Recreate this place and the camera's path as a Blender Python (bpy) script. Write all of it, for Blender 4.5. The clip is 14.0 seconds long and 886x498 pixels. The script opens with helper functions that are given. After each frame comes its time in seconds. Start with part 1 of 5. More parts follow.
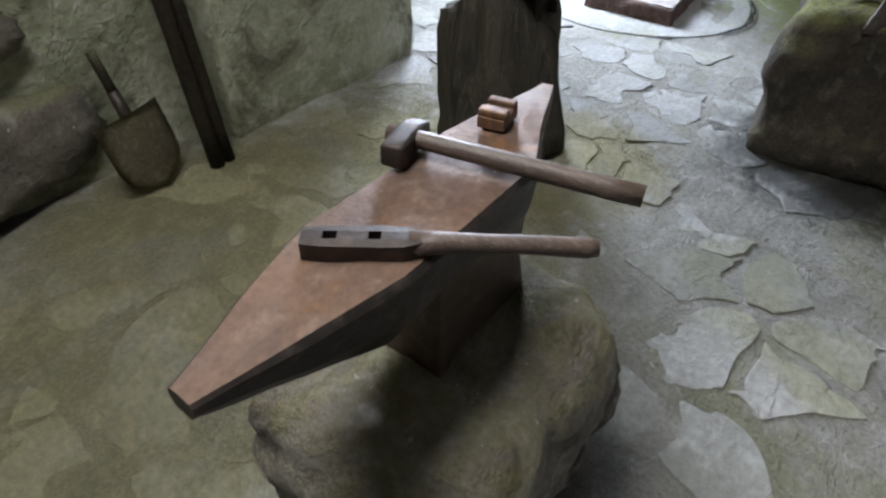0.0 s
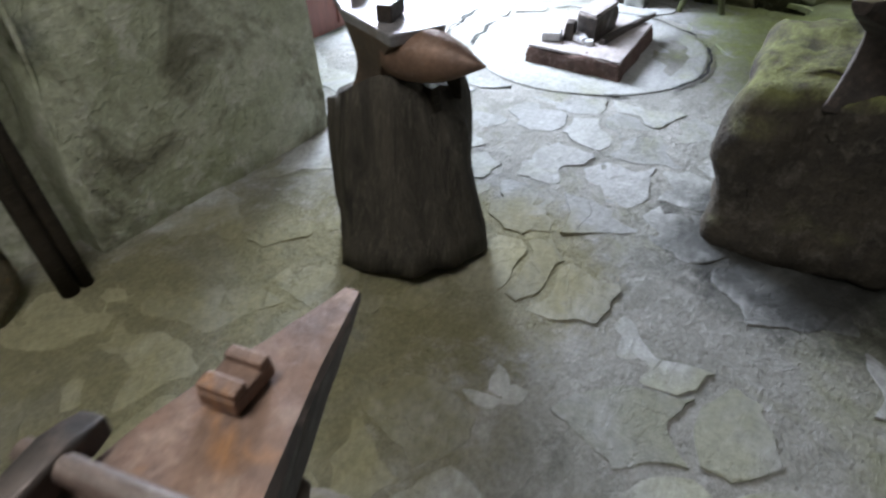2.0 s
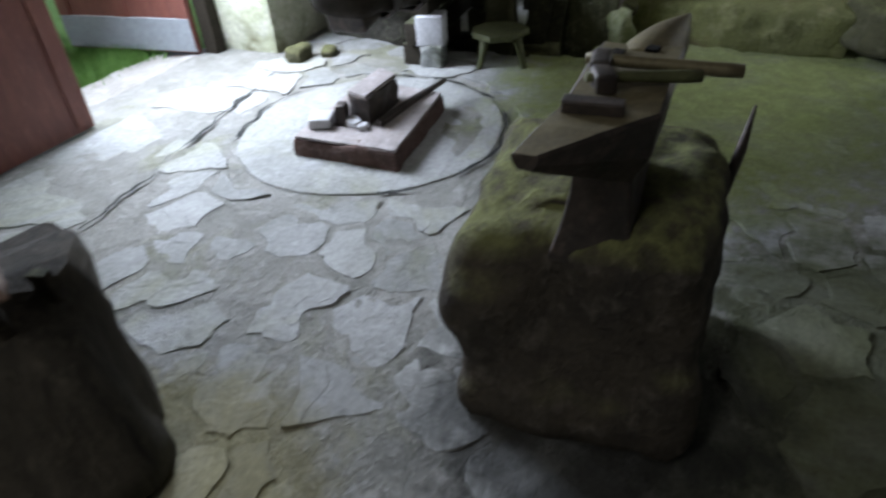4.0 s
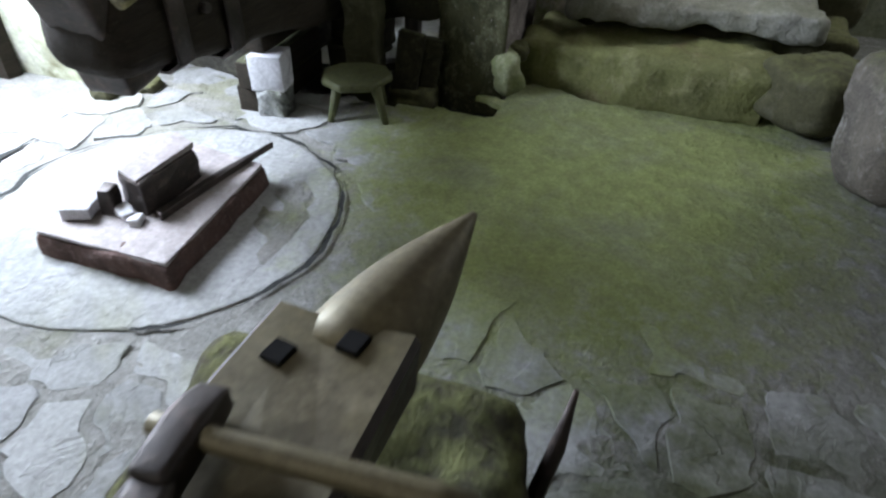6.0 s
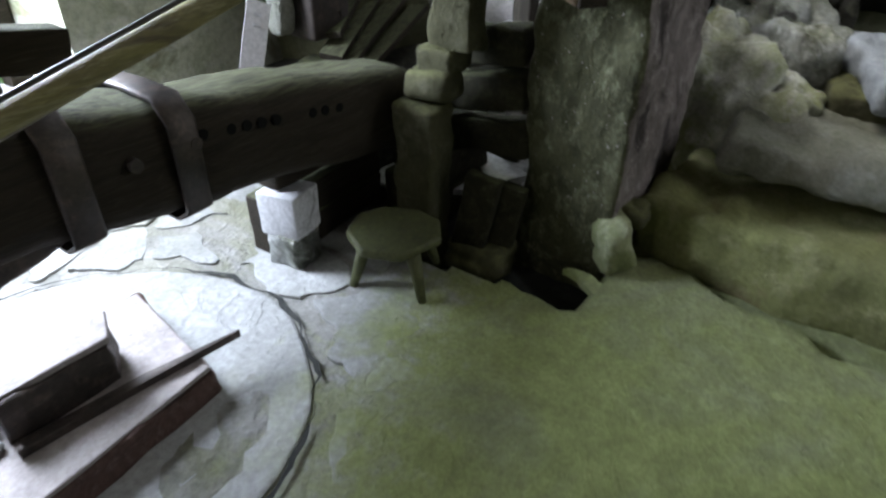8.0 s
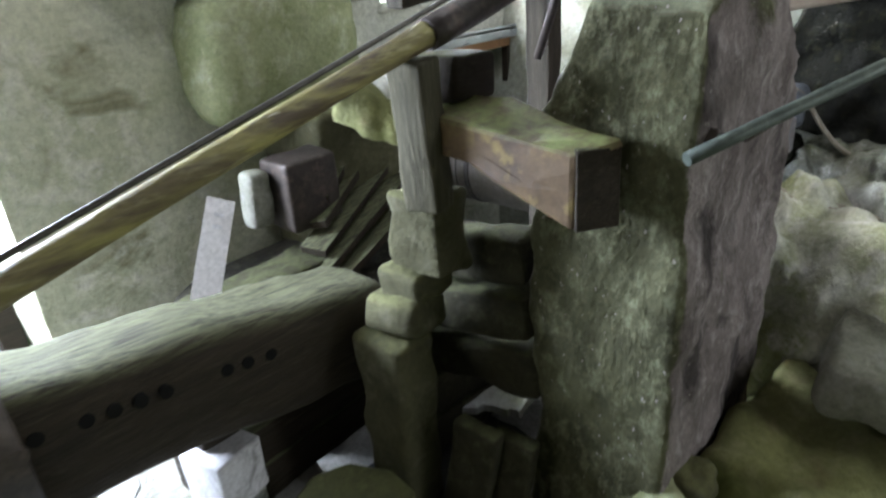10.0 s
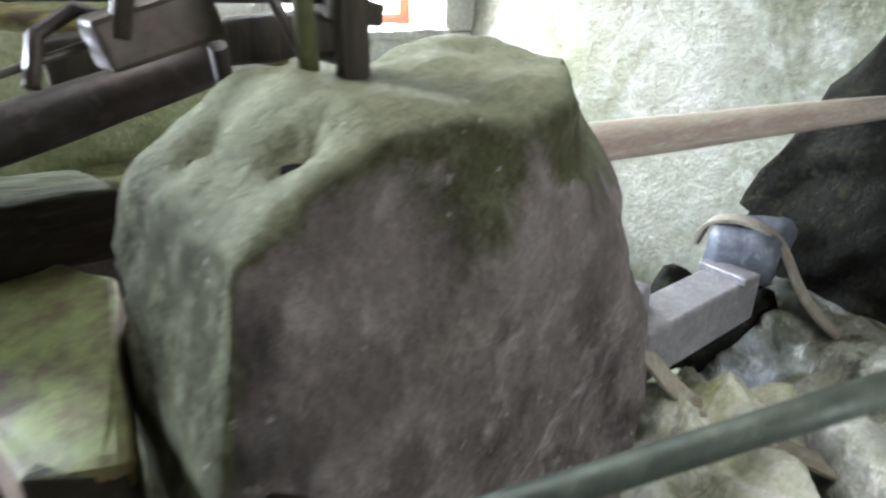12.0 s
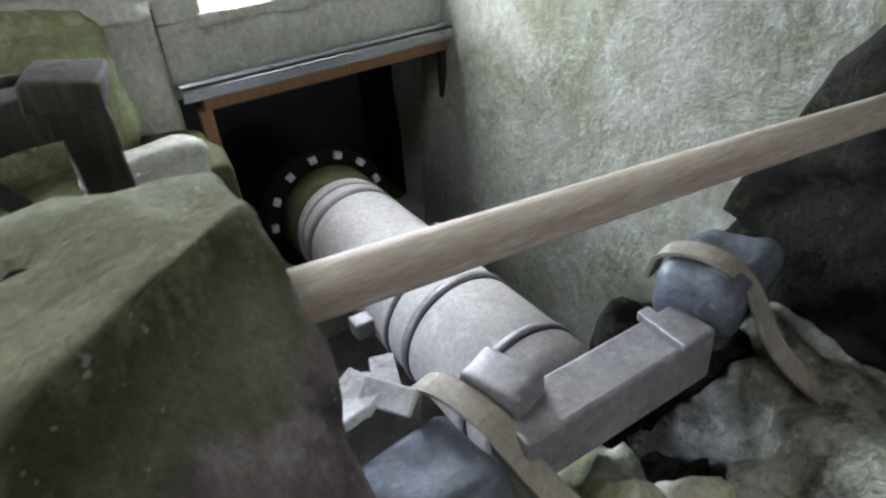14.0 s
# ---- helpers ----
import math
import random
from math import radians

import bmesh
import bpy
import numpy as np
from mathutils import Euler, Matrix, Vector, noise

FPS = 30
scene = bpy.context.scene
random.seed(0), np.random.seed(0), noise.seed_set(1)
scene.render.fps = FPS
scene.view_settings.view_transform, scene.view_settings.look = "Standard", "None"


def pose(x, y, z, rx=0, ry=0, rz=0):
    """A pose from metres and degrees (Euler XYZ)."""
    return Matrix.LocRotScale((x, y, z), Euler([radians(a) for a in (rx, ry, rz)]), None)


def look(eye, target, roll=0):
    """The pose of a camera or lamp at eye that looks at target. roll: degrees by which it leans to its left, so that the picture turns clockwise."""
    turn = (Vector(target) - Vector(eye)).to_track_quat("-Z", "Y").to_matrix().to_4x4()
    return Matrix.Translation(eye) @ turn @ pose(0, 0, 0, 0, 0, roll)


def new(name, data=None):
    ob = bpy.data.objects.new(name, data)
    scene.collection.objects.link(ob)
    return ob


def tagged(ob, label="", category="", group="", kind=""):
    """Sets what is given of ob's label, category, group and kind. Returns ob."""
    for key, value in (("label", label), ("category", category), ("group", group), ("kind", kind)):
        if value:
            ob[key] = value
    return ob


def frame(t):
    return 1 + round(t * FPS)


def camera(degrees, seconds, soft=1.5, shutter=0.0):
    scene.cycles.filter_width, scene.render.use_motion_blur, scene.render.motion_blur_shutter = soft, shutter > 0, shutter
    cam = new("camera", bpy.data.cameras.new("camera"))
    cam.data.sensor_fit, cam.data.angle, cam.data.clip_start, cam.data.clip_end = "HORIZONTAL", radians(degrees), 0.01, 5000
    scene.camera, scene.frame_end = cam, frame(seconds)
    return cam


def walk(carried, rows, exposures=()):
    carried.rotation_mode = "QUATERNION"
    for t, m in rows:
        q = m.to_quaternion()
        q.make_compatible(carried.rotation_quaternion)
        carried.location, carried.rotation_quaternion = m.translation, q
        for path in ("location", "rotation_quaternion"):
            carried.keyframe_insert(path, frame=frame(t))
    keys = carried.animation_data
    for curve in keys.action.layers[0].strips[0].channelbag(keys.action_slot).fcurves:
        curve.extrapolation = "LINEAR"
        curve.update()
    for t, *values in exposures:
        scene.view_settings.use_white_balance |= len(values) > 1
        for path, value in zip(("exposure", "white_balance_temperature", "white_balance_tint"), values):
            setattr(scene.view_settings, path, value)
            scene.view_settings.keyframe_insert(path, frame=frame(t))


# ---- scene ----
cam = camera(70.4, 14.0, soft=2.3, shutter=0.4)
PATH = [
    (0, (-0.026, 0.006, 1.476), (1.215, 0.897, 0.185), 1.2),
    (0.5, (0.061, 0.023, 1.484), (1.31, 0.918, 0.203), 0.7),
    (1, (0.262, 0.022, 1.494), (1.51, 0.945, 0.232), 0.6),
    (1.5, (0.447, 0.019, 1.505), (1.692, 0.959, 0.254), -1.4),
    (2, (0.628, 0.062, 1.488), (1.921, 0.962, 0.256), -1.0),
    (2.5, (0.824, 0.076, 1.489), (2.183, 0.918, 0.286), -1.4),
    (3, (1.064, -0.003, 1.491), (2.419, 0.836, 0.284), -1.7),
    (3.5, (1.342, -0.135, 1.51), (2.726, 0.69, 0.325), -4.4),
    (4, (1.647, -0.175, 1.501), (3.107, 0.522, 0.326), -3.8),
    (4.2, (1.772, -0.176, 1.5), (3.27, 0.435, 0.325), -2.4),
    (6.3, (2.898, -0.289, 1.527), (4.401, 0.219, 0.308), 1.6),
    (6.5, (3.021, -0.285, 1.529), (4.51, 0.271, 0.315), 2.2),
    (7, (3.363, -0.314, 1.524), (4.819, 0.396, 0.351), 3.6),
    (7.5, (3.697, -0.25, 1.523), (5.086, 0.578, 0.346), 2.1),
    (8, (4.024, -0.163, 1.544), (5.376, 0.793, 0.424), 0.9),
    (8.2, (4.143, -0.146, 1.543), (5.467, 0.868, 0.439), 1.6),
    (10.3, (5.048, 0.027, 1.656), (6.34, 1.333, 0.865), -4.1),
    (10.5, (5.182, 0.024, 1.668), (6.453, 1.358, 0.89), -2.4),
    (11, (5.469, 0.031, 1.685), (6.673, 1.405, 0.87), -1.5),
    (11.5, (5.78, 0.056, 1.716), (6.976, 1.434, 0.896), 0.3),
    (12, (6.07, 0.059, 1.747), (7.242, 1.463, 0.937), 1.6),
    (12.5, (6.319, 0.099, 1.797), (7.412, 1.574, 1.003), 0.1),
    (13, (6.473, 0.091, 1.844), (7.452, 1.604, 0.978), -3.2),
    (13.5, (6.665, 0.106, 1.865), (7.571, 1.592, 0.879), -3.8),
    (14, (6.823, 0.11, 1.959), (7.669, 1.56, 0.873), -5.1),
]
walk(cam, [(t, look(eye, target, roll)) for t, eye, target, roll in PATH],
     exposures=[(0.0, 0.45), (2.0, 0.45), (3.0, 0.15), (3.5, -0.05), (4.2, -0.45), (6.3, 0.1), (8.2, 0.1), (10.3, 1.1), (11.5, 1.25), (12.5, 1.18), (13.2, 0.75), (14.0, 0.22)])

# ---- light: overcast sky through the doorway and the window, plus added openings out of view ----
world = bpy.data.worlds.new("sky")
scene.world = world
world.use_nodes = True
wn = world.node_tree.nodes
sky = wn.new("ShaderNodeTexSky")
sky.sky_type, sky.sun_disc, sky.sun_elevation, sky.sun_rotation = "NISHITA", False, radians(42), radians(150)
wn["Background"].inputs[1].default_value = 0.15
world.node_tree.links.new(sky.outputs[0], wn["Background"].inputs[0])


def lamp(name, kind, m, energy, colour, **more):
    data = bpy.data.lights.new(name, kind)
    data.energy, data.color = energy, colour
    for key, value in more.items():
        if key == "angle":
            data.angle = value
        if key == "size":
            data.shape, data.size, data.size_y = "RECTANGLE", value[0], value[1]
    ob = new(name, data)
    ob.matrix_world = m
    return ob


lamp("sun", "SUN", look((0, 0, 8), (0.9, -1.5, 5.4)), 2.4, (1, 0.97, 0.93), angle=radians(20))
lamp("doorway_sky", "AREA", look((4.5, 3.30, 1.75), (4.2, 0.6, 0.0)), 290, (0.77, 0.86, 1.04), size=(1.15, 1.2))
lamp("window_sky", "AREA", look((7.87, 3.30, 1.95), (7.3, 0.6, 0.4)), 100, (0.82, 0.89, 1.0), size=(0.9, 0.9))
# Two lamps in roof openings added out of view, for light from above.
lamp("added_roof_light", "AREA", look((0.2, 1.0, 3.2), (0.2, 0.98, 0)), 48, (1.0, 0.98, 0.95), size=(1.5, 0.7))
lamp("added_roof_light", "AREA", look((6.6, 1.3, 3.2), (6.6, 1.28, 0)), 10, (0.94, 0.98, 1.0), size=(1.5, 0.7))
# Lamp in an added, unseen south opening, for faces turned to -y.
lamp("added_south_light", "AREA", look((7.6, -2.55, 1.95), (6.9, 0.4, 0.6)), 27, (0.94, 0.98, 1.0), size=(1.0, 0.9))

# ---- materials ----
def surface(name, colours, scale=6.0, fine=45.0, rough=0.85, bump=0.4, metal=0.0, stretch=(1, 1, 1), tone=0.0, moss=None, stain=None, relief=0.01, damp_shade=(), ledges=0.0, speck=None, grow=None):
    """A node material: two colours in large patches, fine grain, and, where given, stains, painted shade and growth on
    upward faces.
    """
    m = bpy.data.materials.new(name)
    m.use_nodes = True
    n, l = m.node_tree.nodes, m.node_tree.links
    b = n["Principled BSDF"]
    b.inputs["Metallic"].default_value = metal
    b.inputs["Specular IOR Level"].default_value = 0.18 if rough >= 0.75 else 0.5
    at = n.new("ShaderNodeTexCoord")
    mp = n.new("ShaderNodeMapping")
    mp.inputs["Scale"].default_value = stretch
    l.new(at.outputs["Object"], mp.inputs["Vector"])

    def tex(size, detail=6, rough_=0.6, skew=0.0):
        t = n.new("ShaderNodeTexNoise")
        t.inputs["Scale"].default_value, t.inputs["Detail"].default_value = size, detail
        t.inputs["Roughness"].default_value, t.inputs["Distortion"].default_value = rough_, skew
        l.new(mp.outputs[0], t.inputs["Vector"])
        return t.outputs["Fac"]

    def span(fac, a, z, lo=0.0, hi=1.0):
        r = n.new("ShaderNodeMapRange")
        for i, v in enumerate((a, z, lo, hi)):
            r.inputs[i + 1].default_value = v
        l.new(fac, r.inputs[0])
        return r.outputs[0]

    def mix(fac, a, c, mode="MIX"):
        x = n.new("ShaderNodeMix")
        x.data_type, x.blend_type = "RGBA", mode
        for slot, v in ((0, fac), (6, a), (7, c)):
            if hasattr(v, "links"):
                l.new(v, x.inputs[slot])
            else:
                x.inputs[slot].default_value = v if slot == 0 else (*v, 1)
        return x.outputs[2]

    def math_(op, a, c):
        x = n.new("ShaderNodeMath")
        x.operation = op
        for slot, v in ((0, a), (1, c)):
            if hasattr(v, "links"):
                l.new(v, x.inputs[slot])
            else:
                x.inputs[slot].default_value = v
        return x.outputs[0]

    big, small, mid = tex(scale, 5, 0.6, 0.4), tex(fine, 8, 0.7), tex(scale * 3.1, 6, 0.65)
    col = mix(span(big, 0.35, 0.65), colours[0], colours[1])
    if len(colours) > 2:
        col = mix(span(mid, 0.52, 0.68, 0, 0.85), col, colours[2])
    if stain:
        col = mix(span(tex(stain[1], 4, 0.65, 0.8), stain[2], stain[2] + 0.13, 0, stain[3] if len(stain) > 3 else 0.9), col, stain[0])
    for cx, cy, rx, ry, tint in damp_shade:
        # ragged tint spots: algae on damp floor, green wall stain, and painted shade
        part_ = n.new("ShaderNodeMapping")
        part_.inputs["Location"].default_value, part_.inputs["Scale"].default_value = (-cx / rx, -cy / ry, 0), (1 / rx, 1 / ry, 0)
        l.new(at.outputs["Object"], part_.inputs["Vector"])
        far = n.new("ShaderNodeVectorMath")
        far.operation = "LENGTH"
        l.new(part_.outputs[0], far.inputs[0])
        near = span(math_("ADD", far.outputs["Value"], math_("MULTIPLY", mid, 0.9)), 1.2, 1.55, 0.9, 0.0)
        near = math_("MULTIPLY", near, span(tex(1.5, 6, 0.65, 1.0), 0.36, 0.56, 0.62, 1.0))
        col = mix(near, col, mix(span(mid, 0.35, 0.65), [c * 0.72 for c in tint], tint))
    if moss:
        geo = n.new("ShaderNodeNewGeometry")
        sep = n.new("ShaderNodeSeparateXYZ")
        l.new(geo.outputs["Normal"], sep.inputs[0])
        up = span(sep.outputs[2], moss[1], moss[1] + 0.5)
        col = mix(math_("MULTIPLY", up, span(mid, 0.38, 0.58, 0.15, moss[2])), col, moss[0])
    if grow:
        # moss over the top and the -x side with a ragged edge, paler facing up
        geo = n.new("ShaderNodeNewGeometry")
        sep = n.new("ShaderNodeSeparateXYZ")
        l.new(geo.outputs["Normal"], sep.inputs[0])
        place = n.new("ShaderNodeSeparateXYZ")
        l.new(at.outputs["Object"], place.inputs[0])
        face = math_("MAXIMUM", sep.outputs[2], math_("MULTIPLY", sep.outputs[0], -1.0))
        face = math_("ADD", face, span(place.outputs[2], 1.4, 1.6, 0.0, 0.4))
        face = math_("ADD", face, math_("MULTIPLY", math_("SUBTRACT", tex(4.5, 7, 0.7, 0.5), 0.5), 2.0))
        green = mix(span(tex(5.0, 6, 0.65, 0.6), 0.4, 0.62), grow[0], grow[1])
        green = mix(span(tex(17.0, 6, 0.7), 0.5, 0.66, 0, 0.8), green, grow[2])
        green = mix(span(sep.outputs[2], 0.3, 0.8, 0, 0.7), green, grow[3])
        col = mix(span(face, 0.38, 0.62), col, green)
    if speck:
        col = mix(span(tex(speck[1], 3, 0.5), speck[2], speck[2] + 0.05), col, speck[0])
    if tone:
        info = n.new("ShaderNodeObjectInfo")
        h = n.new("ShaderNodeHueSaturation")
        l.new(span(info.outputs["Random"], 0, 1, 1 - tone, 1 + tone), h.inputs["Value"])
        l.new(col, h.inputs["Color"])
        col = h.outputs[0]
    grain = mix(0.55, col, mix(span(small, 0.3, 0.7), (0.55, 0.55, 0.55), (1.4, 1.4, 1.4)), "MULTIPLY")
    l.new(grain, b.inputs["Base Color"])
    l.new(span(mid, 0.3, 0.7, max(0.05, rough - 0.12), min(1, rough + 0.1)), b.inputs["Roughness"])
    bp = n.new("ShaderNodeBump")
    bp.inputs["Strength"].default_value, bp.inputs["Distance"].default_value = bump, relief
    height = math_("ADD", math_("MULTIPLY", mid, 1.2), math_("MULTIPLY", small, 0.5))
    if ledges:
        # flaked layers: low ledges with sharp rims
        height = math_("ADD", height, math_("MULTIPLY", span(tex(scale * 1.7, 7, 0.62, 1.2), 0.49, 0.515), ledges))
        height = math_("ADD", height, math_("MULTIPLY", span(tex(scale * 2.9, 7, 0.62, 0.8), 0.56, 0.58), ledges * 0.7))
    l.new(height, bp.inputs["Height"])
    l.new(bp.outputs[0], b.inputs["Normal"])
    return m


MOSS = (0.17, 0.19, 0.065)
# The green is algae and also the cast of shaded floor.
ALGAE, OLIVE = (0.36, 0.42, 0.15), (0.255, 0.235, 0.13)
# Last two spots paint shade: the dim right floor, the block's cast shadow.
DAMP_SHADE = ((5.9, -0.1, 1.9, 1.25, ALGAE), (0.9, 1.5, 1.6, 1.0, OLIVE), (2.2, 1.0, 0.5, 0.5, OLIVE), (3.15, -0.95, 1.05, 0.85, (0.085, 0.095, 0.045)), (2.9, -0.02, 0.5, 0.56, (0.035, 0.036, 0.034)))
STONE = surface("flagstone", ((0.34, 0.345, 0.34), (0.25, 0.255, 0.24), (0.40, 0.405, 0.405)), 1.6, 40, 0.75, 0.6, tone=0.16, stain=((0.24, 0.245, 0.16), 0.9, 0.52, 0.6), relief=0.02, damp_shade=DAMP_SHADE, ledges=0.3)
MORTAR = surface("mortar", ((0.31, 0.305, 0.285), (0.225, 0.225, 0.205), (0.37, 0.365, 0.35)), 3.4, 60, 0.85, 0.9, stain=((0.2, 0.205, 0.13), 1.2, 0.54, 0.7), relief=0.03, damp_shade=DAMP_SHADE, ledges=0.12)
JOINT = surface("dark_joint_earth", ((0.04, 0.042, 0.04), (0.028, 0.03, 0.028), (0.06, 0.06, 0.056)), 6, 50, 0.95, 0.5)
PLASTER = surface("old_plaster", ((0.42, 0.43, 0.33), (0.30, 0.32, 0.21), (0.52, 0.52, 0.44)), 2.6, 32, 0.92, 0.7, stain=((0.13, 0.125, 0.085), 2.2, 0.52), relief=0.03, ledges=0.25)
WHITEWASH = surface("whitewash", ((0.62, 0.62, 0.56), (0.5, 0.51, 0.43), (0.68, 0.68, 0.64)), 2.6, 36, 0.92, 0.8, stain=((0.3, 0.31, 0.22), 1.1, 0.6), relief=0.03, ledges=0.15)
# Its green spot is stain plus shade painted on away from the window.
EAST_PLASTER = surface("stained_shaded_east_plaster", ((0.39, 0.4, 0.35), (0.29, 0.305, 0.235), (0.48, 0.49, 0.45)), 2.4, 26, 0.92, 0.5, stain=((0.2, 0.21, 0.14), 1.2, 0.55), relief=0.035, ledges=0.12, speck=((0.2, 0.19, 0.16), 30, 0.68), damp_shade=((8.6, -0.7, 3.0, 1.75, (0.2, 0.215, 0.13)),))
PALE_PLASTER = surface("pale_green_plaster", ((0.55, 0.56, 0.44), (0.41, 0.43, 0.3), (0.63, 0.63, 0.55)), 2.6, 32, 0.92, 0.6, stain=((0.2, 0.2, 0.12), 2.2, 0.56), relief=0.03, ledges=0.2)
ROCK = surface("mossy_boulder", ((0.19, 0.17, 0.14), (0.12, 0.11, 0.095), (0.27, 0.25, 0.22)), 5, 60, 0.88, 0.8, moss=(MOSS, 0.35, 0.55), stain=((0.33, 0.32, 0.29), 7, 0.62), relief=0.025, speck=((0.5, 0.5, 0.46), 42, 0.7))
PALE_ROCK = surface("lichen_boulder", ((0.4, 0.41, 0.4), (0.17, 0.18, 0.13), (0.62, 0.62, 0.6)), 5, 50, 0.85, 0.9, moss=(MOSS, 0.45, 0.3), stain=((0.06, 0.056, 0.052), 5, 0.53, 0.95), relief=0.03, ledges=0.4)
BROWN_BOULDER = surface("grey_brown_boulder", ((0.42, 0.385, 0.35), (0.23, 0.2, 0.185), (0.58, 0.56, 0.52)), 4, 60, 0.88, 0.9, moss=((0.2, 0.19, 0.06), 0.1, 0.6), stain=((0.075, 0.065, 0.07), 4, 0.52, 0.85), relief=0.03, speck=((0.6, 0.59, 0.56), 40, 0.69))
MOSS_BLOCK = surface("moss_topped_block", ((0.085, 0.072, 0.055), (0.045, 0.04, 0.034), (0.13, 0.115, 0.095)), 5, 60, 0.9, 0.9, moss=((0.22, 0.235, 0.09), 0.3, 0.8), relief=0.025)
WALL_STONE = surface("green_grey_wall_stone", ((0.31, 0.335, 0.2), (0.21, 0.235, 0.115), (0.4, 0.41, 0.29)), 4, 45, 0.9, 0.7, stain=((0.15, 0.145, 0.1), 3, 0.58), relief=0.02)
SHOVEL = surface("dull_shovel_iron", ((0.26, 0.225, 0.145), (0.17, 0.145, 0.095), (0.33, 0.3, 0.21)), 9, 60, 0.6, 0.4, metal=0.25, stain=((0.3, 0.19, 0.08), 12, 0.6, 0.7), relief=0.005)
# Kept dark to cut the light bounced off the unseen walls.
UNSEEN_DARK = surface("unseen_dark_plaster", ((0.13, 0.125, 0.105), (0.085, 0.08, 0.068), (0.17, 0.165, 0.14)), 2.5, 32, 0.92, 0.6, relief=0.02)
DARK_ROCK = surface("dark_wall_rock", ((0.05, 0.047, 0.038), (0.026, 0.025, 0.02), (0.085, 0.083, 0.06)), 5, 50, 0.9, 0.9, relief=0.02, ledges=0.6)
OLD_FACE = surface("dull_brown_iron_face", ((0.19, 0.165, 0.09), (0.13, 0.11, 0.065), (0.24, 0.21, 0.13)), 7, 70, 0.55, 0.3, metal=0.3, relief=0.004)
RUST = surface("rusted_iron_face", ((0.215, 0.13, 0.09), (0.13, 0.085, 0.068), (0.28, 0.2, 0.16)), 6, 70, 0.55, 0.45, metal=0.35, stain=((0.32, 0.155, 0.06), 5, 0.6, 0.7), relief=0.006, speck=((0.5, 0.45, 0.4), 38, 0.74))
IRON = surface("dark_forged_iron", ((0.075, 0.06, 0.053), (0.042, 0.037, 0.034), (0.12, 0.092, 0.078)), 8, 60, 0.52, 0.4, metal=0.55, relief=0.005)
BROWN_IRON = surface("brown_forged_iron", ((0.12, 0.085, 0.062), (0.075, 0.056, 0.045), (0.17, 0.125, 0.09)), 7, 60, 0.5, 0.4, metal=0.4, stain=((0.2, 0.11, 0.05), 6, 0.6, 0.6), relief=0.005)
GREY_IRON = surface("worn_grey_iron", ((0.32, 0.31, 0.33), (0.22, 0.21, 0.225), (0.38, 0.36, 0.36)), 7, 60, 0.5, 0.35, metal=0.45, stain=((0.24, 0.17, 0.13), 8, 0.6, 0.7), relief=0.004)
HANDLE = surface("old_handle_wood", ((0.14, 0.1, 0.082), (0.09, 0.066, 0.056), (0.2, 0.16, 0.14)), 12, 60, 0.42, 0.35, stretch=(6, 1, 6), relief=0.003)
WOOD = surface("dark_weathered_wood", ((0.033, 0.026, 0.018), (0.02, 0.016, 0.011), (0.05, 0.043, 0.03)), 6, 40, 0.8, 0.6, stretch=(0.35, 5, 5), moss=((0.12, 0.13, 0.072), 0.45, 0.9), relief=0.01)
LOGWOOD = surface("split_log_wood", ((0.08, 0.07, 0.055), (0.047, 0.042, 0.034), (0.115, 0.104, 0.08)), 4, 35, 0.8, 0.7, stretch=(5, 5, 0.3), stain=((0.02, 0.019, 0.017), 1.6, 0.55, 0.9), relief=0.015)
POLEWOOD = surface("barked_pole_wood", ((0.28, 0.255, 0.085), (0.15, 0.125, 0.05), (0.36, 0.34, 0.18)), 5, 40, 0.6, 0.6, stretch=(0.6, 4, 4), stain=((0.07, 0.047, 0.03), 2.6, 0.49, 0.9), relief=0.008, speck=((0.55, 0.52, 0.4), 14, 0.72))
PLANK_WOOD = surface("olive_weathered_plank", ((0.085, 0.08, 0.052), (0.05, 0.047, 0.03), (0.12, 0.112, 0.08)), 6, 45, 0.8, 0.6, stretch=(5, 5, 0.4), relief=0.008)
RAILWOOD = surface("pale_rail_wood", ((0.42, 0.36, 0.31), (0.34, 0.25, 0.21), (0.48, 0.44, 0.39)), 4, 40, 0.65, 0.5, stretch=(0.7, 5, 5), moss=((0.36, 0.37, 0.3), 0.3, 0.7), stain=((0.2, 0.15, 0.1), 3, 0.58, 0.7), relief=0.006)
YELLOW_WOOD = surface("ochre_beam_end", ((0.13, 0.085, 0.04), (0.065, 0.042, 0.026), (0.2, 0.15, 0.055)), 5, 40, 0.7, 0.5, moss=((0.2, 0.235, 0.085), 0.2, 1.0), relief=0.006)
RED_PAINT = surface("red_brown_door_paint", ((0.2, 0.07, 0.05), (0.15, 0.05, 0.04), (0.24, 0.1, 0.075)), 5, 50, 0.55, 0.25, stretch=(4, 4, 0.5), relief=0.004)
GREY_PAINT = surface("weathered_grey_board", ((0.3, 0.33, 0.36), (0.24, 0.26, 0.28), (0.36, 0.38, 0.4)), 5, 50, 0.65, 0.3, stretch=(0.5, 4, 4), relief=0.004)
FRAME_RED = surface("red_window_paint", ((0.42, 0.12, 0.06), (0.33, 0.09, 0.05), (0.45, 0.17, 0.1)), 6, 50, 0.5, 0.2, relief=0.003)
AXLE = surface("pale_axle_wood", ((0.56, 0.54, 0.53), (0.46, 0.44, 0.42), (0.62, 0.6, 0.6)), 4, 60, 0.65, 0.25, stain=((0.33, 0.31, 0.27), 3, 0.6, 0.7), relief=0.004)
